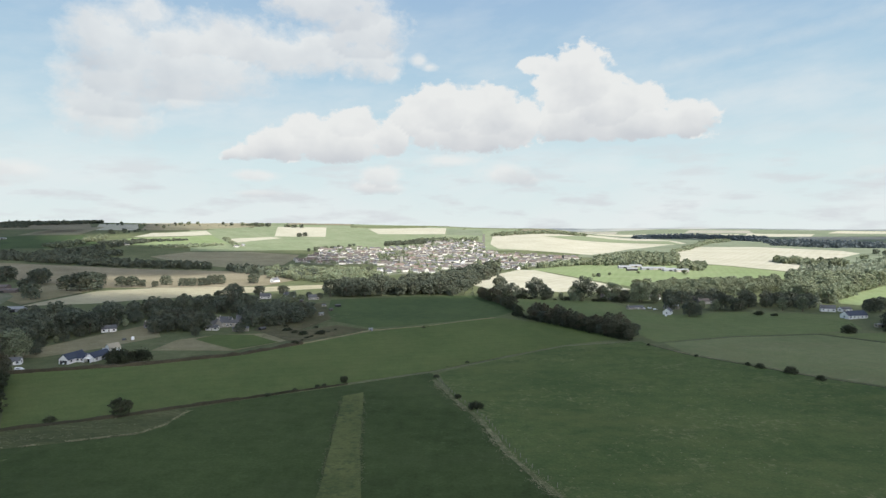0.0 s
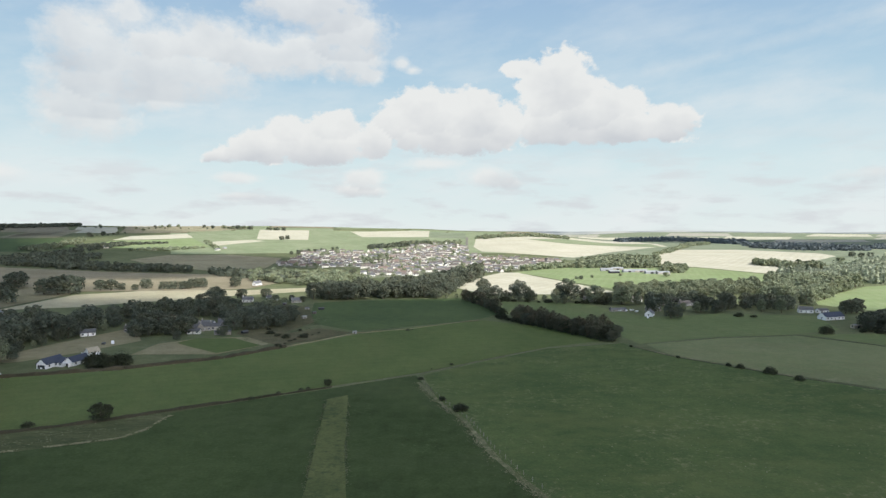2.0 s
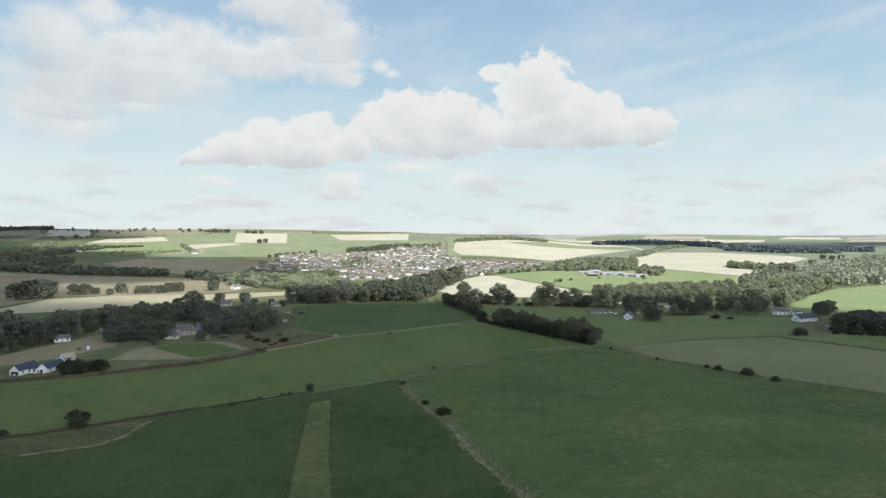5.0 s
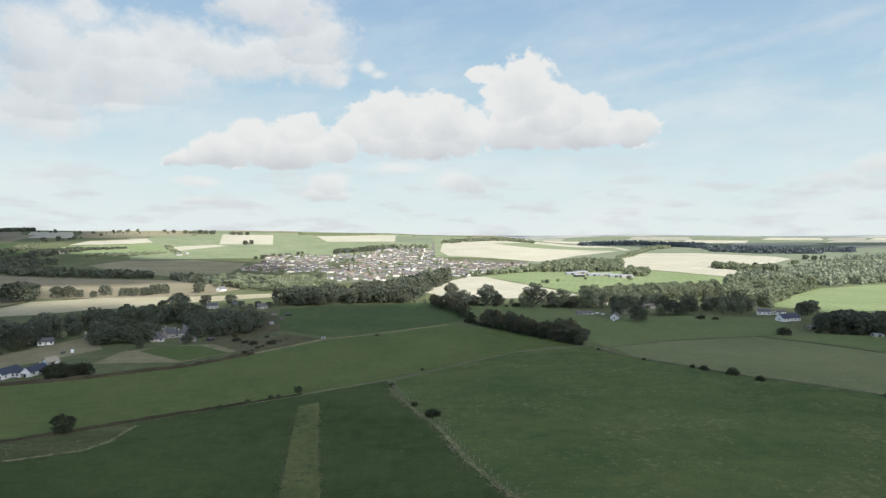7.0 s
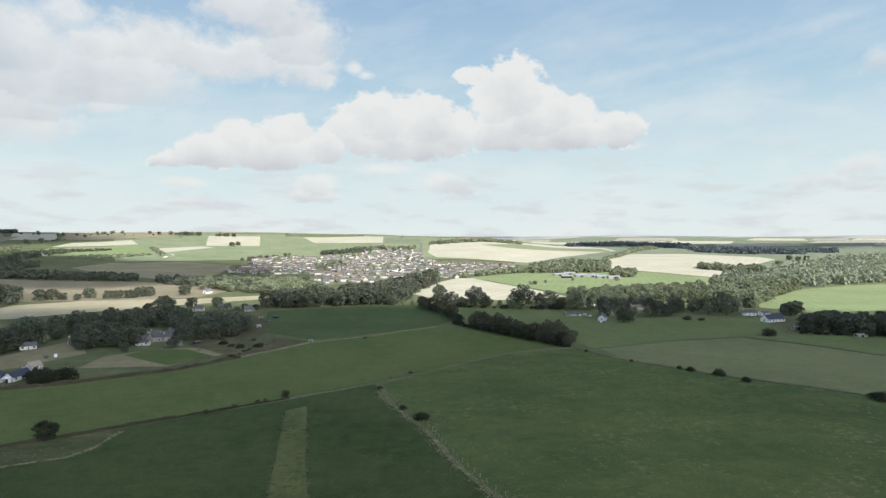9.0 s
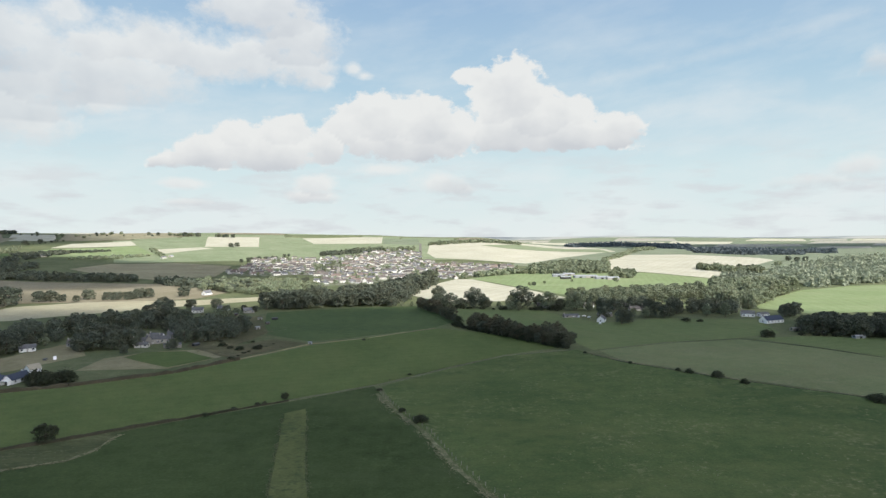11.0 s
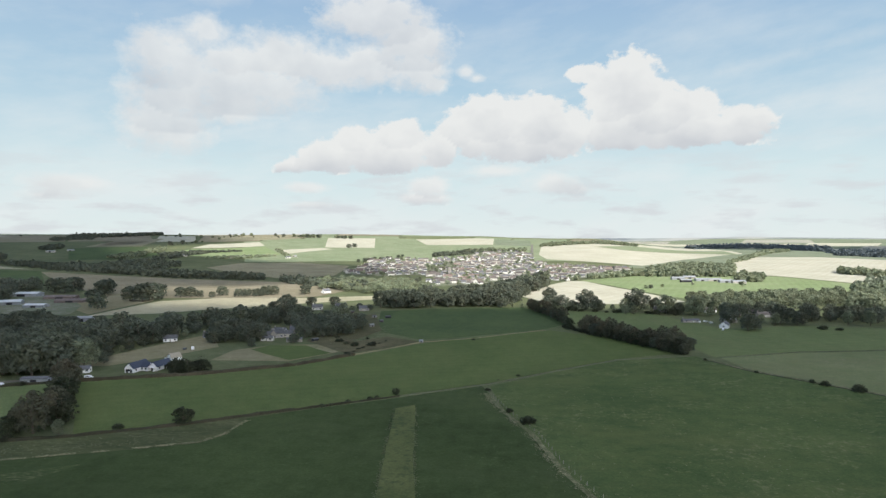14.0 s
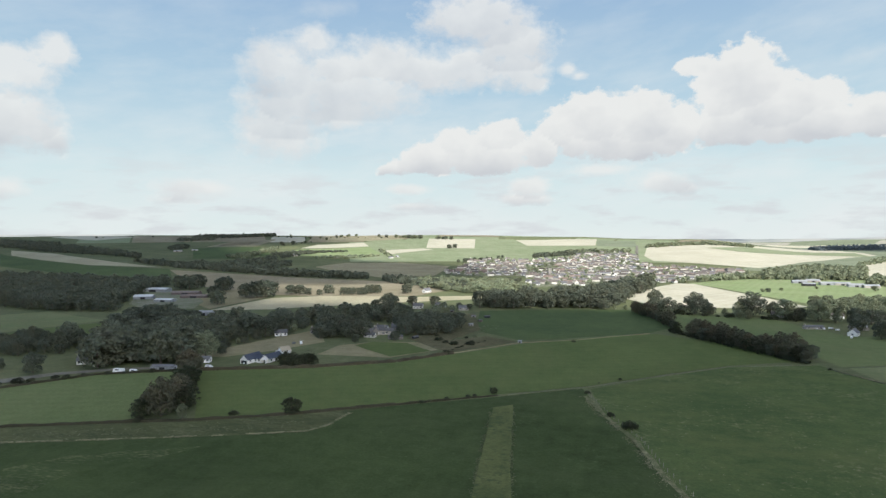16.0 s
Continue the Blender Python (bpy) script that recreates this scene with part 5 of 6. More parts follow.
def gable_wing(root, L, W, eave, ridge, wall_mat, roof_mat, x=0.0, y=0.0, along="x", windows=3, over=0.35, chimneys=1, door=True, frames=True):
    """One wing: gabled walls, a two-sided roof with thickness, windows with frames, a door and chimneys."""
    def turn(p):
        return (x + p[0], y + p[1], p[2]) if along == "x" else (x - p[1], y + p[0], p[2])
    a, b = L / 2, W / 2
    v = [(-a, -b, -0.8), (a, -b, -0.8), (a, b, -0.8), (-a, b, -0.8), (-a, -b, eave), (a, -b, eave), (a, b, eave), (-a, b, eave), (-a, 0, ridge), (a, 0, ridge)]
    mesh_object("wall", [turn(p) for p in v], [(0, 1, 5, 4), (1, 2, 6, 9, 5), (2, 3, 7, 6), (3, 0, 4, 8, 7), (4, 5, 9, 8), (6, 7, 8, 9)], wall_mat, root)
    drop = (ridge - eave) / b * over
    th = 0.16
    v = []
    for s in (-a - over, a + over):
        v += [(s, -b - over, eave - drop + 0.03), (s, 0, ridge + 0.03), (s, b + over, eave - drop + 0.03), (s, -b - over, eave - drop + th + 0.05), (s, 0, ridge + th + 0.08), (s, b + over, eave - drop + th + 0.05)]
    f = [(0, 1, 7, 6), (1, 2, 8, 7), (3, 9, 10, 4), (4, 10, 11, 5), (0, 6, 9, 3), (2, 5, 11, 8), (0, 3, 4, 1), (1, 4, 5, 2), (6, 7, 10, 9), (7, 8, 11, 10)]
    mesh_object("roof", [turn(p) for p in v], f, roof_mat, root)
    for i in range(windows):
        wx = -a + L * (i + 0.5) / windows
        for sy in (-1, 1):
            if door and sy < 0 and i == windows // 2:
                pts = [(wx - 0.5, 0.0), (wx + 0.5, 2.05)]
                nm, mt = "door", M_WOOD
            else:
                pts = [(wx - 0.65, 0.9), (wx + 0.65, 2.2)]
                nm, mt = "window", M_GLASS
            v, f2 = [], []
            block(v, f2, pts[0][0], pts[1][0], sy * b - 0.03, sy * b + 0.03, pts[0][1], pts[1][1])
            pane = mesh_object(nm, [turn(p) for p in v], f2, mt, root)
            if frames:
                v, f2 = [], []
                (x0, z0), (x1, z1) = pts
                for q in ((x0 - 0.1, x1 + 0.1, z0 - 0.1, z0), (x0 - 0.1, x1 + 0.1, z1, z1 + 0.1), (x0 - 0.1, x0, z0, z1), (x1, x1 + 0.1, z0, z1), ((x0 + x1) / 2 - 0.03, (x0 + x1) / 2 + 0.03, z0, z1)):
                    block(v, f2, q[0], q[1], sy * b - 0.05, sy * b + 0.05, q[2], q[3])
                mesh_object("frame", [turn(p) for p in v], f2, M_PAINT, pane)
    for sx in (-1, 1):
        v, f2 = [], []
        block(v, f2, sx * a - 0.03, sx * a + 0.03, -0.6, 0.6, 0.9, 2.2)
        mesh_object("window", [turn(p) for p in v], f2, M_GLASS, root)
    for i in range(chimneys):
        cx = (-a + 0.6) if i == 0 else a - 0.6
        v, f2 = [], []
        block(v, f2, cx - 0.35, cx + 0.35, -0.5, 0.5, ridge - 0.8, ridge + 1.1)
        block(v, f2, cx - 0.42, cx + 0.42, -0.57, 0.57, ridge + 1.1, ridge + 1.25)
        stack = mesh_object("chimney", [turn(p) for p in v], f2, M_STONE if wall_mat in (M_WHITE, M_HARL) else wall_mat, root)
        v, f2 = [], []
        tube(v, f2, (cx, 0, ridge + 1.25), (cx, 0, ridge + 1.7), 0.15, 0.12, 8)
        mesh_object("chimney_pot", [turn(p) for p in v], f2, M_RED, stack)


def house(x, y, rot, label, L=11, W=7.5, eave=2.9, ridge=5.6, wall=None, roof=None, name="house", category="house", **kw):
    root = new(name)
    gable_wing(root, L, W, eave, ridge, wall or M_WHITE, roof or M_SLATE, **kw)
    root.matrix_basis = Matrix.Translation(on(x, y)) @ Matrix.Rotation(radians(rot), 4, "Z")
    return tagged(root, label, category)


def shed(x, y, rot, label, L, W, eave, ridge, wall, roof):
    root = new("farm_shed")
    gable_wing(root, L, W, eave, ridge, wall, roof, windows=0, chimneys=0, door=False, over=0.2)
    # Flat near-black panel in place of the dark doorway.
    box_part("door", M_DARK, root, (-L * 0.12, L * 0.12, -W / 2 - 0.04, -W / 2 + 0.02, 0, eave * 0.85))
    root.matrix_basis = Matrix.Translation(on(x, y)) @ Matrix.Rotation(radians(rot), 4, "Z")
    return tagged(root, label, "shed")


# bungalow by the pasture: two parallel wings joined by a low link, gables towards the pasture
b1 = new("house")
tagged(b1, "white L-shaped bungalow with dark blue slate roofs", "house")
gable_wing(b1, 14.5, 6.2, 2.7, 5.6, M_HARL, M_BLUE, x=7.2, y=0, windows=3, chimneys=0, door=False)
gable_wing(b1, 14.0, 6.0, 2.6, 5.2, M_HARL, M_BLUE, x=15.0, y=-10.4, windows=3, chimneys=0, door=False)
gable_wing(b1, 5.2, 6.4, 2.6, 4.9, M_HARL, M_BLUE, x=9.6, y=-5.2, along="y", windows=2, chimneys=0)
box_part("window", M_DARK, b1, (-0.12, -0.04, -2.2, -0.7, 0.1, 2.1), (-0.12, -0.04, 0.7, 2.2, 0.1, 2.1))
box_part("window", M_DARK, b1, (7.88, 7.96, -11.6, -9.2, 0.1, 2.1))
box_part("porch", M_HARL, b1, (5.6, 7.9, -12.6, -12.3, 0, 2.3), (5.6, 7.9, -8.7, -8.4, 0, 2.3), (5.5, 7.95, -12.7, -8.3, 2.3, 2.5))
b1.matrix_basis = Matrix.Translation(on(-219.8, 359.9)) @ Matrix.Rotation(radians(80.6), 4, "Z")
g1 = house(*(-210.5, 396.5), 58, "new garage with a pale timber roof and white walls", 7, 6.0, 2.5, 5.0, M_HARL, M_PALETIMBER, chimneys=0, windows=1)
box_part("yard_wall", M_HARL, g1, (-2.0, -1.7, 3.4, 8.5, -0.3, 1.3))
box_part("yard_wall", M_HARL, g1, (1.6, 1.9, -9.5, -3.4, -0.3, 1.3))
house(*(-249.3, 360.8), 15, "small white cottage behind the tree line", 8, 5, 2.4, 4.0, M_HARL, M_SLATE)
house(*(-325.9, 342.5), 35, "white cottage with slate roof beside a lane", 9, 5.5, 2.5, 4.6, M_HARL, M_SLATE)
house(*(-250.7, 467.1), 30, "white cottage under the wood edge", 10, 6.5, 2.6, 4.8, M_HARL, M_SLATE)
house(*(-227.6, 485.5), 10, "stone cottage among trees", 9, 6, 2.6, 5.0, M_SAND, M_TILE)
b2 = house(*(-175.1, 496.2), 12, "grey stone country house with several gables", 10, 6, 3.8, 6.6, M_STONE, M_SLATE, chimneys=2, windows=3)
gable_wing(b2, 7, 4.5, 3.8, 6.8, M_STONE, M_SLATE, x=-2.5, y=-2, along="y", windows=2, chimneys=1, door=False)
gable_wing(b2, 8, 5, 3.0, 5.2, M_STONE, M_SLATE, x=8, y=2, along="x", windows=2, chimneys=1, door=False)
house(*(-167.1, 522.7), 20, "grey stone coach house behind the country house", 12, 6, 3.4, 6.0, M_STONE, M_SLATE)
house(*(-177.5, 479.5), 0, "low pale cottage beside the country house", 9, 5, 2.3, 3.8, M_CREAM, M_SLATE)
for cx, cy, cr, cl, word in ((-183.6, 491.1, 30, 9, "low slate-roofed stable beside the country house"), (-179.5, 515.5, -10, 11, "white gabled cottage behind the country house"), (-163.4, 523.7, 15, 13, "long pale steading behind the country house")):
    house(cx, cy, cr, word, cl, 5.5, 2.7, 5.2, M_HARL if "white" in word else M_CREAM, M_SLATE, chimneys=1, windows=3)
shed(*(-155.3, 477.8), 15, "low grey shed beside the country house", 12, 5, 2.3, 3.2, M_STONE, M_SLATE)
house(*(-167.6, 682.4), 25, "white house with a steep slate roof by the wood", 12, 8, 4.2, 8.0, M_HARL, M_SLATE, chimneys=2)
house(*(-196.1, 689.7), 5, "grey-roofed house among trees", 11, 7, 3, 6, M_CREAM, M_SLATE)
house(*(-141.1, 680.2), 15, "stone cottage at the wood edge", 11, 7, 2.8, 5.4, M_STONE, M_SLATE)
house(*(-237.9, 883.9), 62, "white farmhouse with slate roof beside stubble", 12, 7, 3.2, 6.4, M_HARL, M_SLATE, chimneys=2)
shed(*(-647.2, 820.1), 8, "white-roofed farm shed beside the valley farm", 44, 17, 4.6, 6.6, M_SHEET, M_BRIGHT)
shed(*(-588.1, 722.6), 25, "pale-roofed farm shed beside the valley farm", 24, 16, 4.2, 6.4, M_SHEET, M_BRIGHT)
shed(*(-533.8, 693.9), 5, "low pale farm shed beside the valley farm", 24, 12, 3.4, 4.8, M_SHEET, M_BRIGHT)
shed(*(-570.0, 787.7), 10, "brown-roofed open farm shed", 40, 13, 3.6, 5.6, M_RUST, M_RUST)
shed(*(-526.1, 744.9), 10, "brown-roofed farm shed beside the yard", 36, 12, 3.4, 5.2, M_RUST, M_RUST)
shed(*(-395.2, 574.7), 15, "low pale blue shed among trees", 18, 10, 3.2, 4.8, M_SHEET, M_SHEET)
shed(*(-259.3, 333.7), 10, "low blue-grey shed beside the pasture", 14.3, 5.2, 2.9, 3.8, M_SHEET, M_SLATE)
# A small shed shape stands in for a white trailer.
shed(*(-56.2, 484.9), 10, "small pale field shelter in a pasture", 3.2, 1.8, 1.6, 2.0, M_SHEET, M_SHEET)
shed(*(-110.2, 562.9), 40, "small weathered field shed", 4, 3, 2.2, 2.9, M_SAND, M_SHEET)
house(*(352.5, 534.7), 14, "white bungalow with blue slate roof in the fields", 20, 9, 2.9, 6.2, M_HARL, M_BLUE, windows=5)
house(*(355.7, 576.7), -20, "white cottage with slate roof by a lane", 12, 7, 3.0, 5.6, M_HARL, M_SLATE)
house(*(370.0, 574.3), 10, "low white outbuilding behind the cottage", 10, 6, 2.6, 4.2, M_HARL, M_SLATE, chimneys=0)
house(*(360.7, 479.6), 70, "white-gabled house under dark trees", 9, 6, 3, 5.6, M_HARL, M_SLATE)
shed(*(344.2, 490.0), 10, "low tan timber shed beside the white bungalow", 8, 4, 2.2, 3.0, M_PALETIMBER, M_SAND)
shed(*(368.4, 449.2), 5, "low pale shed under dark trees", 9, 4, 2.0, 2.6, M_SHEET, M_SHEET)
shed(*(222.0, 606.0), 10, "white-roofed shed by the trees", 13, 8, 3, 4.6, M_STONE, M_BRIGHT)
house(*(206.6, 573.2), 60, "white-gabled cottage by dark trees", 10, 7, 2.8, 5.6, M_HARL, M_SLATE)
house(*(187.0, 606.1), 10, "grey farm building with slate roof", 16, 5, 2.2, 3.4, M_STONE, M_SLATE)
house(*(268.7, 640.0), 0, "sandstone cottage with red-brown roof", 14, 7, 2.8, 5, M_SAND, M_TILE)
for k, (sx, sy) in enumerate((((333.9, 1151.7)), ((363.5, 1183.4)), ((364.6, 1118.2)), ((385.7, 1117.0)), ((394.4, 1088.0)), ((410.0, 1073.9)))):
    shed(sx, sy, -2 + 3 * (k % 3), "long pale-roofed farm shed in a green field", 22, 10, 3.2, 5.4, M_STONE if k % 2 else M_SHEET, M_SHEET)
shed(*(330.9, 1095.2), 0, "dark-fronted farm shed in a green field", 18, 9, 3.6, 5.2, M_DARK, M_SHEET)
for k, (sx, sy) in enumerate((((-891.5, 1705.7)), ((-863.6, 1711.4)), ((-719.8, 1682.0)), ((-572.6, 1732.8)), ((-564.2, 1765.5)))):
    house(sx, sy, 20 * k, "distant hill farm building", 14, 8, 3.4, 6, (M_STONE, M_CREAM)[k % 2], (M_SHEET, M_SLATE)[k % 2])


# town: streets of houses on the far slope
def village_kind(k):
    wall = (M_WHITE, M_CREAM, M_WHITE, M_STONE, M_CREAM, M_SAND)[k]
    roof = (M_SLATE, M_TILE, M_TILE, M_SLATE, M_RED, M_TILE)[k]
    word = ("white house with slate roof", "cream house with brown tile roof", "pale house with brown tile roof", "grey stone house with slate roof", "cream house with red tile roof", "sandstone house with brown tile roof")[k]
    two = k % 2
    root = new("house")
    gable_wing(root, (11, 13, 9, 10, 18, 16)[k], 6.4, 4.4 if two else 2.7, 7.0 if two else 5.4, wall, roof, windows=2, chimneys=1, frames=False)
    return tagged(root, word + " in the town", "house", "houses of the town")


KINDS = [village_kind(k) for k in range(6)]
USED = set()
TOWN = [(-328.0, 1384.1), (-327.1, 1584.3), (-334.2, 1729.2), (-269.6, 1798.9), (-186.4, 1753.4), (-111.5, 1793.0), (-67.3, 1899.1), (-35.3, 2019.5), (37.6, 2049.0), (124.7, 1968.1), (115.2, 1750.0), (131.7, 1624.9), (224.8, 1550.4), (304.5, 1518.7), (328.4, 1467.8), (249.3, 1372.0), (202.5, 1243.0), (147.2, 1169.8), (111.0, 1129.4), (77.7, 1249.8), (40.6, 1166.1), (-29.1, 1025.8), (-73.9, 1015.0), (-105.8, 977.5), (-114.4, 1107.0), (-97.2, 1199.4), (-160.2, 1283.9), (-220.6, 1245.6), (-294.1, 1286.3)]
PARK = [(-133.1, 1354.1), (-151.7, 1625.0), (-94.6, 1631.0), (-71.2, 1360.3)]
field("town_ground", TOWN, M_YARD, "streets, yards and small gardens between the houses", 2, 2.0)
field("road", [(107.3, 1751.5), (142.7, 2242.8), (149.7, 2241.4), (118.2, 1749.1)], M_LANE, "straight grey road climbing out of the town", 3, 0.5)
town_rng = np.random.default_rng(77)
gardens = []
ty = min(p[1] for p in TOWN)
street = built = 0
rest = []
while ty < max(p[1] for p in TOWN):
    tx = min(p[0] for p in TOWN) + town_rng.uniform(0, 10)
    while tx < max(p[0] for p in TOWN):
        hx, hy = tx, ty + 14 * math.sin(tx / 90 + street) + town_rng.uniform(-3, 3)
        if inside(hx, hy, TOWN) and not (inside(hx, hy, PARK) and town_rng.uniform() < 0.75):
            if town_rng.uniform() < 0.80 - 0.9 * max(0.0, noise.noise((hx / 60, hy / 60, 3))):
                estate = noise.noise((hx / 130, hy / 170, 12)) > 0.05
                k = int(town_rng.choice(6, p=(0.34, 0.22, 0.30, 0.06, 0.04, 0.04) if estate else (0.14, 0.16, 0.12, 0.16, 0.22, 0.20)))
                m = Matrix.Translation(on(hx, hy)) @ Matrix.Rotation(0.25 * math.sin(tx / 90 + street) + town_rng.choice((0, 0, 0, 1.57)) + town_rng.uniform(-0.12, 0.12), 4, "Z")
                if built >= 300:
                    rest.append((k, m))
                    tx += town_rng.uniform(14.5, 22)
                    continue
                built += 1
                if k in USED:
                    copy_thing(KINDS[k], m)
                else:
                    USED.add(k)
                    KINDS[k].matrix_basis = m
            else:
                gardens.append((hx, hy))
        tx += town_rng.uniform(14.5, 22)
    ty += (23, 34, 27)[street % 3]
    street += 1
mats = []
jv, jf, jm = [], [], []
for k, m in rest:
    for ob in KINDS[k].children:
        mat = ob.data.materials[0]
        if mat not in mats:
            mats.append(mat)
        base = len(jv)
        jv += [tuple(m @ v.co) for v in ob.data.vertices]
        for p in ob.data.polygons:
            jf.append(tuple(base + i for i in p.vertices))
            jm.append(mats.index(mat))
if rest:
    upper = mesh_object("upper_town", jv, jf, mats[0])
    for mat in mats[1:]:
        upper.data.materials.append(mat)
    upper.data.polygons.foreach_set("material_index", jm)
    tagged(upper, "far rows of pale houses at the top of the town", "houses", kind="stuff")
grove(TREES, [], 0, 6.5, "green garden trees among the houses of the town", 0.35, 1.2, gardens)
grove(TREES[:2], PARK, 17, 8.0, "green trees of a small park in the town", 0.35, 1.2)
for hx, hy, hl in ((-16.1, 1271.3, 38), (19.4, 1342.2, 30), (58.0, 1396.4, 34), (138.2, 1263.4, 30), (-133.2, 1568.4, 26)):
    shed(hx, hy, 8, "long grey-roofed hall among the houses of the town", hl, 13, 4.5, 6.8, M_CREAM, M_SLATE)
kirk = house(*(-82.0, 1272.6), 80, "stone church with a square tower", 20, 9, 6, 11, M_STONE, M_SLATE, name="church", category="church", chimneys=0)
box_part("tower", M_STONE, kirk, (-13, -8, -2.5, 2.5, -0.5, 17), (-13.2, -7.8, -2.7, 2.7, 17, 17.6))


# ---- field walls, banks and the fence ----
def dyke(points, h, w, mat, label, name="field_wall", step=4.0):
    """A rough wall or bank that follows the ground, uneven along its top."""
    v, f = [], []
    for a, b in zip(points, points[1:]):
        n = max(1, int(math.dist(a, b) / step))
        dx, dy = (b[0] - a[0]) / math.dist(a, b), (b[1] - a[1]) / math.dist(a, b)
        for i in range(n + 1):
            x, y = a[0] + (b[0] - a[0]) * i / n, a[1] + (b[1] - a[1]) * i / n
            hh = h * (0.8 + 0.5 * noise.noise((x / 6, y / 6, 1)))
            ww = w * (1 + 0.35 * noise.noise((x / 5, y / 5, 4)))
            s = len(v)
            for k, z in ((-0.5, -0.3), (-0.3, hh), (0.3, hh * 0.95), (0.5, -0.3)):
                v.append((x - dy * ww * k, y + dx * ww * k, height(x, y) + z))
            if i:
                f += [(s - 4 + j, s + j, s + j + 1, s - 3 + j) for j in range(3)]
    return tagged(mesh_object(name, v, f, mat), label, "wall", kind="structure")


dyke([(-252.5, 217.5), (-201.2, 235.3), (-174.0, 243.3), (-134.8, 261.2), (-112.7, 275.4), (-93.9, 286.7)], 1.5, 2.2, M_BANK, "dark overgrown field bank", "field_bank")
dyke([(-93.9, 286.7), (-70.0, 301.7)], 1.1, 1.7, M_BANK, "low dark overgrown field bank", "field_bank")
dyke([(-70.0, 301.7), (-48.5, 315.2)], 0.8, 1.1, M_BANK, "low rough field bank with grass", "field_bank")
dyke([(-48.5, 315.2), (-3.6, 344.9)], 0.55, 0.6, M_DYKE, "low drystone wall on a grassy bank")
dyke([(-3.6, 344.9), (38.0, 382.7), (81.4, 416.6), (133.0, 430.0)], 0.55, 0.5, M_DYKE, "low drystone wall between pastures")
dyke([(137.1, 421.1), (151.5, 385.7), (195.0, 330.1), (258.7, 267.0)], 0.55, 0.5, M_DYKE, "drystone wall across the pastures")
dyke([(-319.1, 275.9), (-292.5, 315.5), (-245.0, 336.1)], 1.6, 2.2, M_BANK, "dark hedge bank beside the lane", "field_bank")
dyke([(-237.9, 337.2), (-172.1, 357.7), (-126.2, 387.2), (-97.3, 427.3)], 2.0, 5.0, M_BRACKEN, "brown earth bank with dead bracken", "field_bank")
dyke([(-97.3, 427.3), (-56.2, 484.9), (-13.6, 502.9), (45.5, 547.1)], 0.7, 1.4, M_TRACK, "pale dry-grass bank", "field_bank")
dyke([(151.0, 425.8), (214.1, 453.3), (279.2, 463.3)], 0.35, 0.6, M_DYKE, "low drystone wall between grazings")
dyke([(279.2, 463.3), (310.7, 422.2), (344.2, 354.9)], 0.40, 0.6, M_DYKE, "low drystone wall between grazings")

# rough strip along the fence, and the posts
FENCE = [(-5.3, 324.8), (4.2, 289.0), (15.4, 256.0), (21.6, 223.3), (28.5, 199.4), (34.7, 183.5)]


def tussocks(points, width, per_metre, size, mat, label):
    """Dry grass tufts strewn along a line, thick in some stretches and thin in others."""
    rng = np.random.default_rng(len(label) * 7 + int(abs(points[0][0])))
    vs, fs, s = [], [], 0
    for a, b in zip(points, points[1:]):
        d = math.dist(a, b)
        nx, ny = -(b[1] - a[1]) / d, (b[0] - a[0]) / d
        for i in range(int(d * per_metre)):
            k, off = rng.uniform(), rng.normal() * width * 0.4
            x, y = a[0] + k * (b[0] - a[0]) + nx * off, a[1] + k * (b[1] - a[1]) + ny * off
            if noise.noise((x / 7, y / 7, 2)) + rng.uniform(-0.3, 0.3) < -0.12:
                continue
            r = size * rng.uniform(0.5, 1.5)
            z = height(x, y) + 0.1
            for j in range(5):
                t = rng.uniform(0, 6.283)
                c, q = math.cos(t), math.sin(t)
                vs += [(x - q * r * 0.4, y + c * r * 0.4, z), (x + q * r * 0.4, y - c * r * 0.4, z), (x + c * r * 0.9, y + q * r * 0.9, z + r * rng.uniform(0.25, 0.6))]
                fs.append((s, s + 1, s + 2))
                s += 3
    tagged(mesh_object("rough_grass", vs, fs, mat), label, "grass", kind="stuff")


side = [(x - 0.5, y - 0.2) for x, y in FENCE] + [(x + 1.5, y + 0.6) for x, y in FENCE[::-1]]
field("verge", side, M_VERGE, "strip of pale dry grass under a wire fence", 2, 1.0)
tussocks(FENCE, 6.0, 10, 0.28, M_SEDGE, "rough green grass along a wire fence")
tussocks(FENCE, 3.2, 30, 0.26, M_STRAW, "pale dry grass tufts along a wire fence")
tussocks([(-233.3, 200.6), (-191.1, 213.6), (-148.3, 227.6), (-118.5, 239.2), (-112.7, 249.2), (-110.2, 269.2)], 1.3, 12, 0.42, M_STRAW, "pale dry grass along a field edge")
tussocks([(-241.4, 207.8), (-197.8, 221.3), (-154.0, 236.5), (-120.3, 254.3)], 11.0, 5, 0.36, M_TUFT, "rough dry grass on a field margin")
tussocks([(-93.3, 284.8), (-48.1, 312.9), (-3.6, 342.3), (37.7, 379.6), (80.7, 413.1)], 1.0, 1.6, 0.30, M_TUFT, "dry grass along a low wall")
tussocks([(-235.9, 334.4), (-170.6, 354.6), (-125.0, 383.6), (-96.4, 423.0), (-55.6, 479.8), (45.3, 544.0)], 2.0, 3, 0.45, M_TUFT, "dry grass and bracken along a bank")
tussocks([(145.8, 411.5), (150.8, 384.0), (194.2, 328.8), (257.9, 266.2)], 1.0, 1.6, 0.30, M_TUFT, "dry grass along a drystone wall")
tussocks([(-135.6, 466.8), (-106.9, 469.9), (-86.0, 503.7)], 24.0, 8, 0.7, M_SEDGE, "rank green weeds over scrub ground")
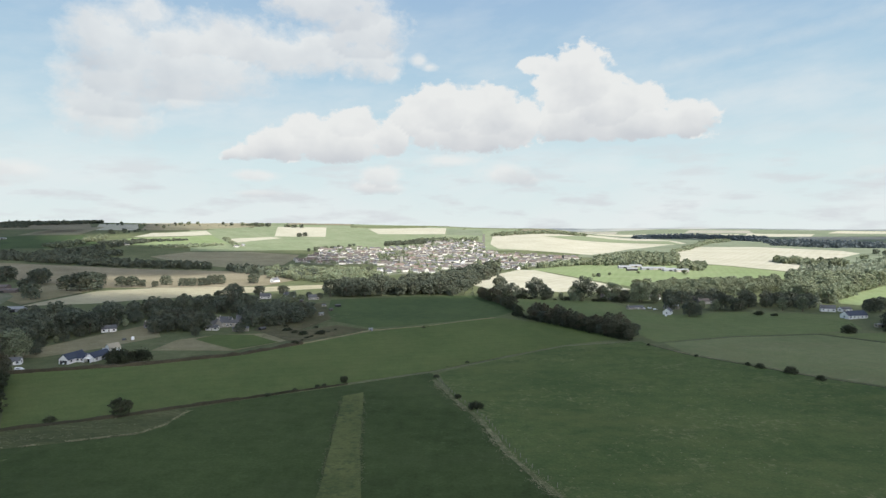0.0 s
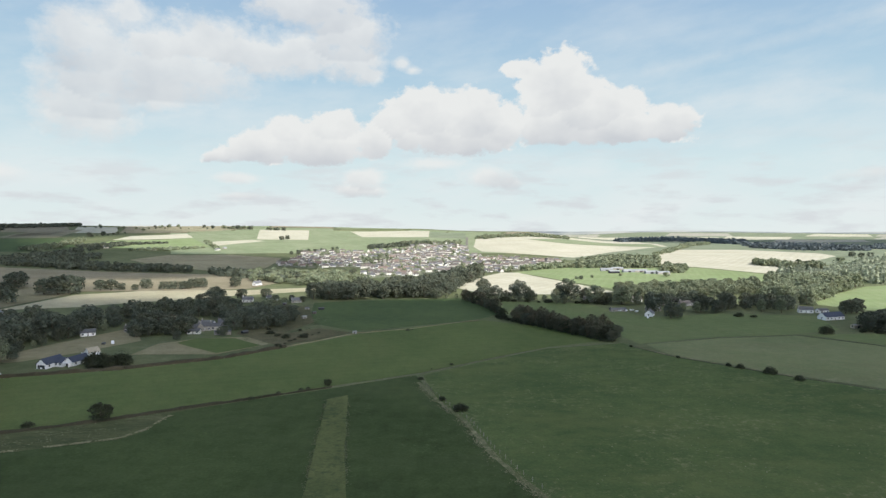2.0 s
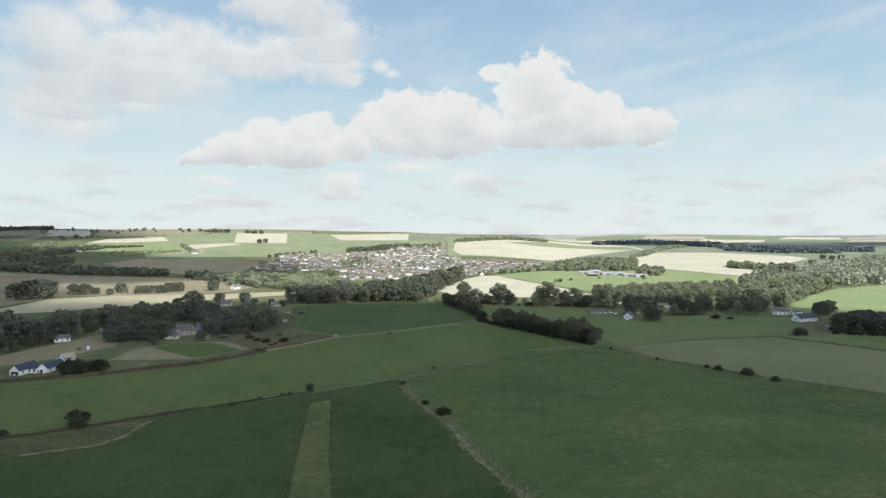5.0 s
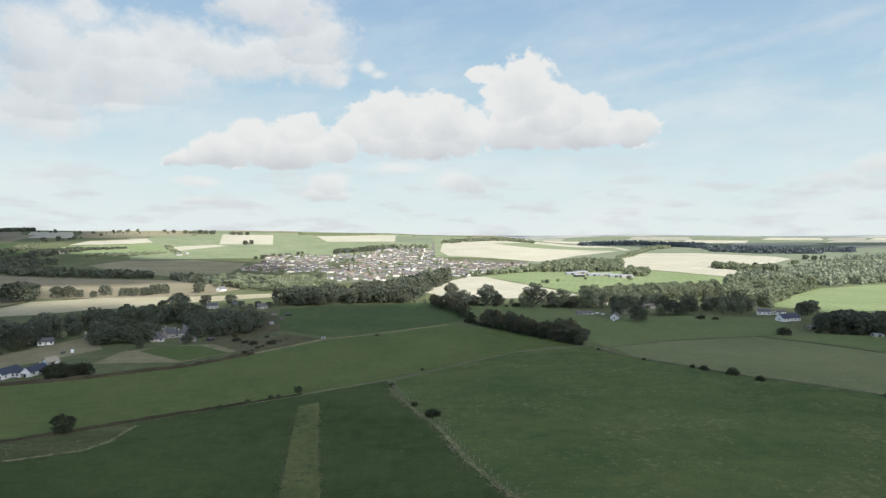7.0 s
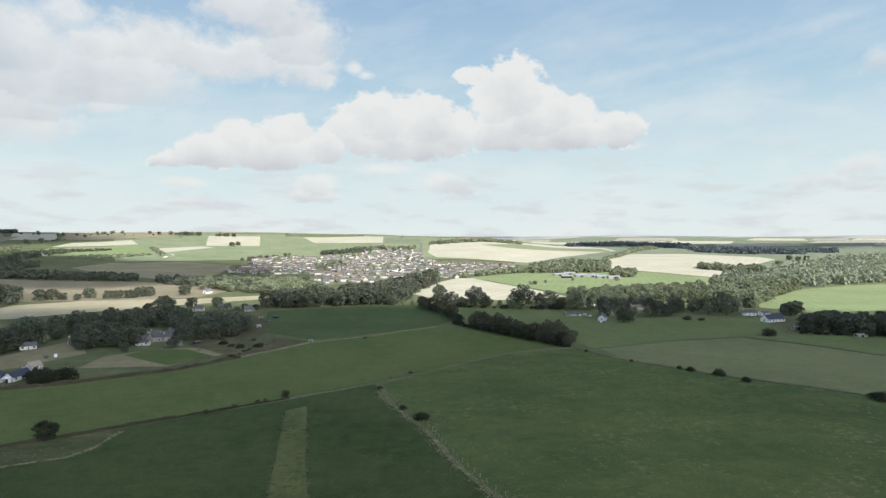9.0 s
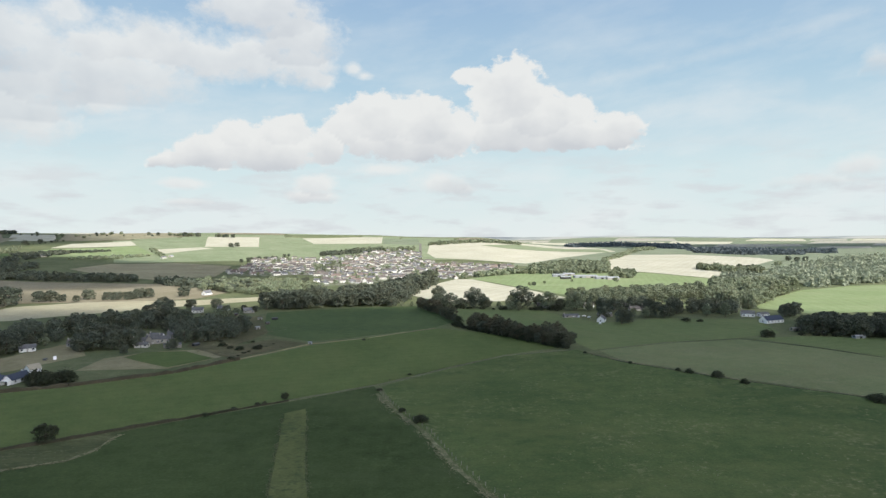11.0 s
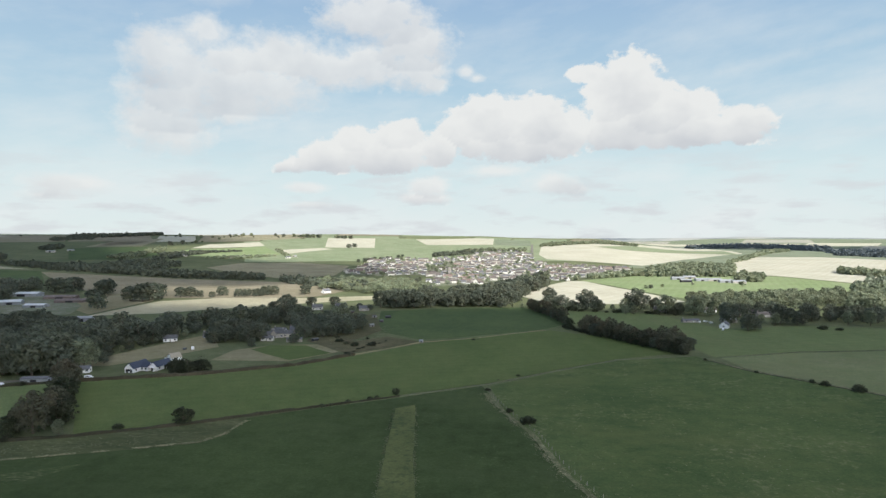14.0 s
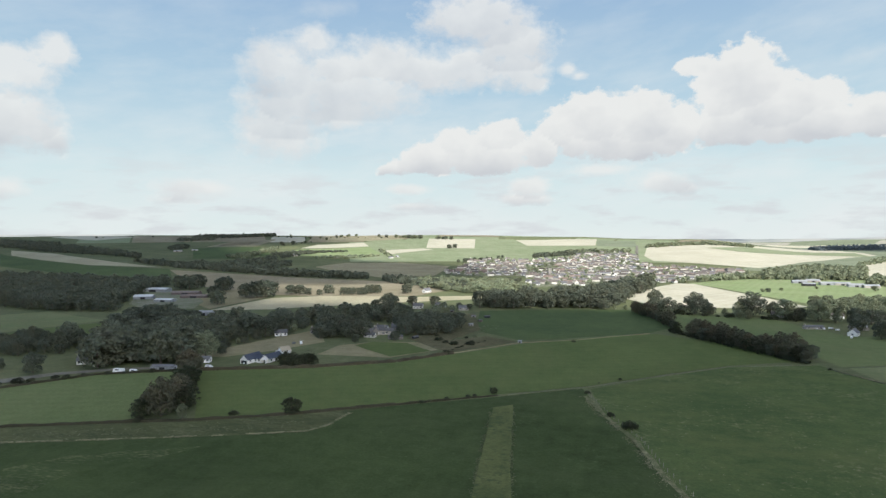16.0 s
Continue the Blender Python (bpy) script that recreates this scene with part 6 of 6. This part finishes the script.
for bx, by, bh in ((-96.0, 455.0, 2.6), (-104.0, 463.0, 3.2), (-112.0, 470.0, 2.4), (-92.0, 474.0, 2.2), (-120.0, 480.0, 3.0), (-84.0, 486.0, 2.0), (-101.0, 497.0, 2.8), (-126.0, 500.0, 3.4)):
    plant(BUSHES, bx, by, bh, 1.2, group="scrub")
tussocks([(-129.3, 486.1), (-102.9, 493.7), (-103.4, 575.0)], 24.0, 6, 0.7, M_TUFT, "dry bracken over scrub ground")
tussocks([(-47.2, 292.3), (-42.4, 237.4), (-37.8, 189.9)], 1.6, 14, 0.34, M_SEDGE, "longer grass along the edge of a mown strip")
tussocks([(-38.4, 299.6), (-29.8, 221.6), (-25.7, 192.6)], 1.6, 14, 0.34, M_SEDGE, "longer grass beside a mown strip")
WALL_FOOT = [(137.6, 421.0), (152.2, 386.3), (195.7, 330.8), (259.4, 267.7)]
field("verge", [(x + 0.2, y + 0.2) for x, y in WALL_FOOT] + [(x + 1.7, y + 1.5) for x, y in WALL_FOOT[::-1]], M_VERGE, "narrow strip of dry grass along a drystone wall", 3, 0.6)
tussocks(WALL_FOOT, 1.6, 10, 0.30, M_STRAW, "pale dry grass at the foot of a drystone wall")
fence = new("fence")
tagged(fence, "weathered timber post and wire fence", "fence")
post_me = None
for a, b in zip(FENCE, FENCE[1:]):
    n = max(1, int(math.dist(a, b) / 4.6))
    for i in range(n):
        x, y = a[0] + (b[0] - a[0]) * i / n, a[1] + (b[1] - a[1]) * i / n
        if post_me is None:
            first = box_part("post", M_WOOD, fence, (-0.08, 0.08, -0.08, 0.08, -0.3, 1.7))
            post_me = first.data
        else:
            first = new("post", post_me)
            first.parent = fence
        first.matrix_basis = Matrix.Translation(on(x + 2.6, y + 1.0)) @ Matrix.Rotation(RNG.uniform(-0.06, 0.06), 4, "X")
    for z in (0.5, 0.85, 1.1):
        mesh_object("wire", *(lambda v, f: (tube(v, f, on(a[0] + 2.6, a[1] + 1.0, z), on(b[0] + 2.6, b[1] + 1.0, z), 0.012, 0.012, 4), (v, f))[1])([], []), M_DYKE, fence)


# ---- vehicles and caravan ----
def vehicle(name, x, y, rot, L, W, H, label, category, nose=True, paint=None):
    root = new(name)
    bm = bmesh.new()
    prof = [(-L / 2, 0.35), (L / 2, 0.35), (L / 2, H * 0.55), (L * 0.36, H * 0.62), (L * 0.2, H), (-L / 2, H)] if nose else [(-L / 2, 0.45), (L / 2, 0.45), (L / 2, H * 0.9), (L * 0.42, H), (-L * 0.42, H), (-L / 2, H * 0.9)]
    lf = [bm.verts.new((px, -W / 2, pz)) for px, pz in prof]
    rt = [bm.verts.new((px, W / 2, pz)) for px, pz in prof]
    bm.faces.new(lf)
    bm.faces.new(rt[::-1])
    for i in range(len(prof)):
        bm.faces.new((lf[i], rt[i], rt[(i + 1) % len(prof)], lf[(i + 1) % len(prof)]))
    bmesh.ops.recalc_face_normals(bm, faces=bm.faces)
    bmesh.ops.bevel(bm, geom=bm.edges[:], offset=0.07, segments=2, affect="EDGES")
    me = bpy.data.meshes.new("body")
    bm.to_mesh(me)
    bm.free()
    me.materials.append(paint or M_PAINT)
    body = new("body", me)
    body.parent = root
    for sx in (-0.32, 0.32):
        for sy in (-1, 1):
            v, f = [], []
            tube(v, f, (sx * L, sy * (W / 2 - 0.2), 0.33), (sx * L, sy * (W / 2 + 0.02), 0.33), 0.33, 0.33, 12)
            f += [tuple(range(12)), tuple(range(12, 24))]
            mesh_object("wheel", v, f, M_TYRE, root)
    for sy in (-1, 1):
        box_part("side_window", M_GLASS, root, (-L * 0.25, L * 0.12, sy * W / 2 - 0.02, sy * W / 2 + 0.02, H * 0.6, H * 0.85))
    root.matrix_basis = Matrix.Translation(on(x, y, 0.1)) @ Matrix.Rotation(radians(rot), 4, "Z")
    return tagged(root, label, category)


vehicle("van", *(-216.5, 434.5), 116, 5.0, 1.9, 2.2, "white van parked on a dry paddock", "van")
vehicle("car", *(-221.5, 432.5), 100, 4.2, 1.75, 1.5, "dark grey car parked beside a white van", "car", paint=M_SLATE)
vehicle("caravan", *(-283.2, 323.4), 8, 6.5, 2.3, 2.6, "white caravan beside the pasture hedge", "caravan", nose=False)
vehicle("van", *(-273.7, 325.0), 5, 5.0, 1.9, 2.1, "white van parked beside the caravan", "van")
vehicle("van", *(-235.8, 345.7), 0, 4.6, 1.8, 1.6, "pale car parked by the cottage", "car")


def strewn(poly, gap, size, mat, label):
    """Single tufts over a whole pasture, thicker in patches."""
    rng = np.random.default_rng(len(label))
    vs, fs, s = [], [], 0
    for x, y in spots(poly, gap):
        if noise.noise((x / 38, y / 38, 9)) + rng.uniform(-0.35, 0.35) < 0.12:
            continue
        r, z = size * rng.uniform(0.5, 1.6), height(x, y) + 0.08
        for j in range(6):
            a = rng.uniform(0, 6.283)
            c, q, w = math.cos(a), math.sin(a), r * rng.uniform(0.6, 1.1)
            vs += [(x - q * w * 0.3, y + c * w * 0.3, z), (x + q * w * 0.3, y - c * w * 0.3, z), (x + c * w, y + q * w, z + r * rng.uniform(0.35, 0.7))]
            fs.append((s, s + 1, s + 2))
            s += 3
    tagged(mesh_object("rough_grass", vs, fs, mat), label, "grass", kind="stuff")


strewn([(9.9, 307.9), (79.6, 391.9), (145.6, 371.0), (188.4, 319.0), (233.8, 271.6), (154.0, 179.4), (37.0, 192.3), (19.3, 254.7)], 4.2, 0.42, M_TUFT, "dry tussocks strewn over green pasture")
for k, (cx, cy, ch) in enumerate(((187.1, 610.3, 0), (190.3, 605.5, 0), (195.2, 604.6, 0), (201.4, 607.5, 0), (203.7, 598.9, 0), (199.6, 557.5, 0))):
    vehicle("car", cx, cy, 15 + 25 * (k % 3), 4.3, 1.75, 1.5, "pale car parked in a yard beside dark trees", "car")
for k, (cx, cy, ch) in enumerate(((-149.4, 659.5, 0), (-118.9, 623.2, 0), (-104.6, 621.1, 0), (-106.6, 593.0, 0), (-162.6, 624.7, 0), (-140.1, 482.7, 0))):
    shed(cx, cy, 12 * k, "small weathered garden shed near the wood", 3.4 + k % 3, 2.6, 1.8, 2.4, (M_RUST, M_STONE, M_DARK)[k % 3], M_SLATE)
house(*(243.5, 650.5), 12, "low stone cottage with slate roof by dark trees", 13, 6, 2.4, 4.6, M_STONE, M_SLATE)
house(*(263.5, 665.8), -8, "sandstone cottage with brown tile roof under trees", 12, 6, 2.6, 4.8, M_SAND, M_TILE)
for k, (cx, cy, ch) in enumerate(((178.9, 684.1, 0), (189.9, 676.9, 0), (284.1, 646.4, 0), (229.1, 678.2, 0))):
    house(cx, cy, 6 * k - 8, "roadside cottage with brown tile roof among trees", 12, 6.5, 2.7, 5.2, (M_SAND, M_HARL)[k % 2], M_TILE)
shed(*(-1256.8, 1701.3), 5, "pale-roofed shed at a hill farm", 24, 11, 3.6, 5.4, M_STONE, M_SHEET)
shed(*(-1229.3, 1747.5), 15, "grey-roofed shed at a hill farm", 18, 9, 3.2, 5, M_STONE, M_SHEET)
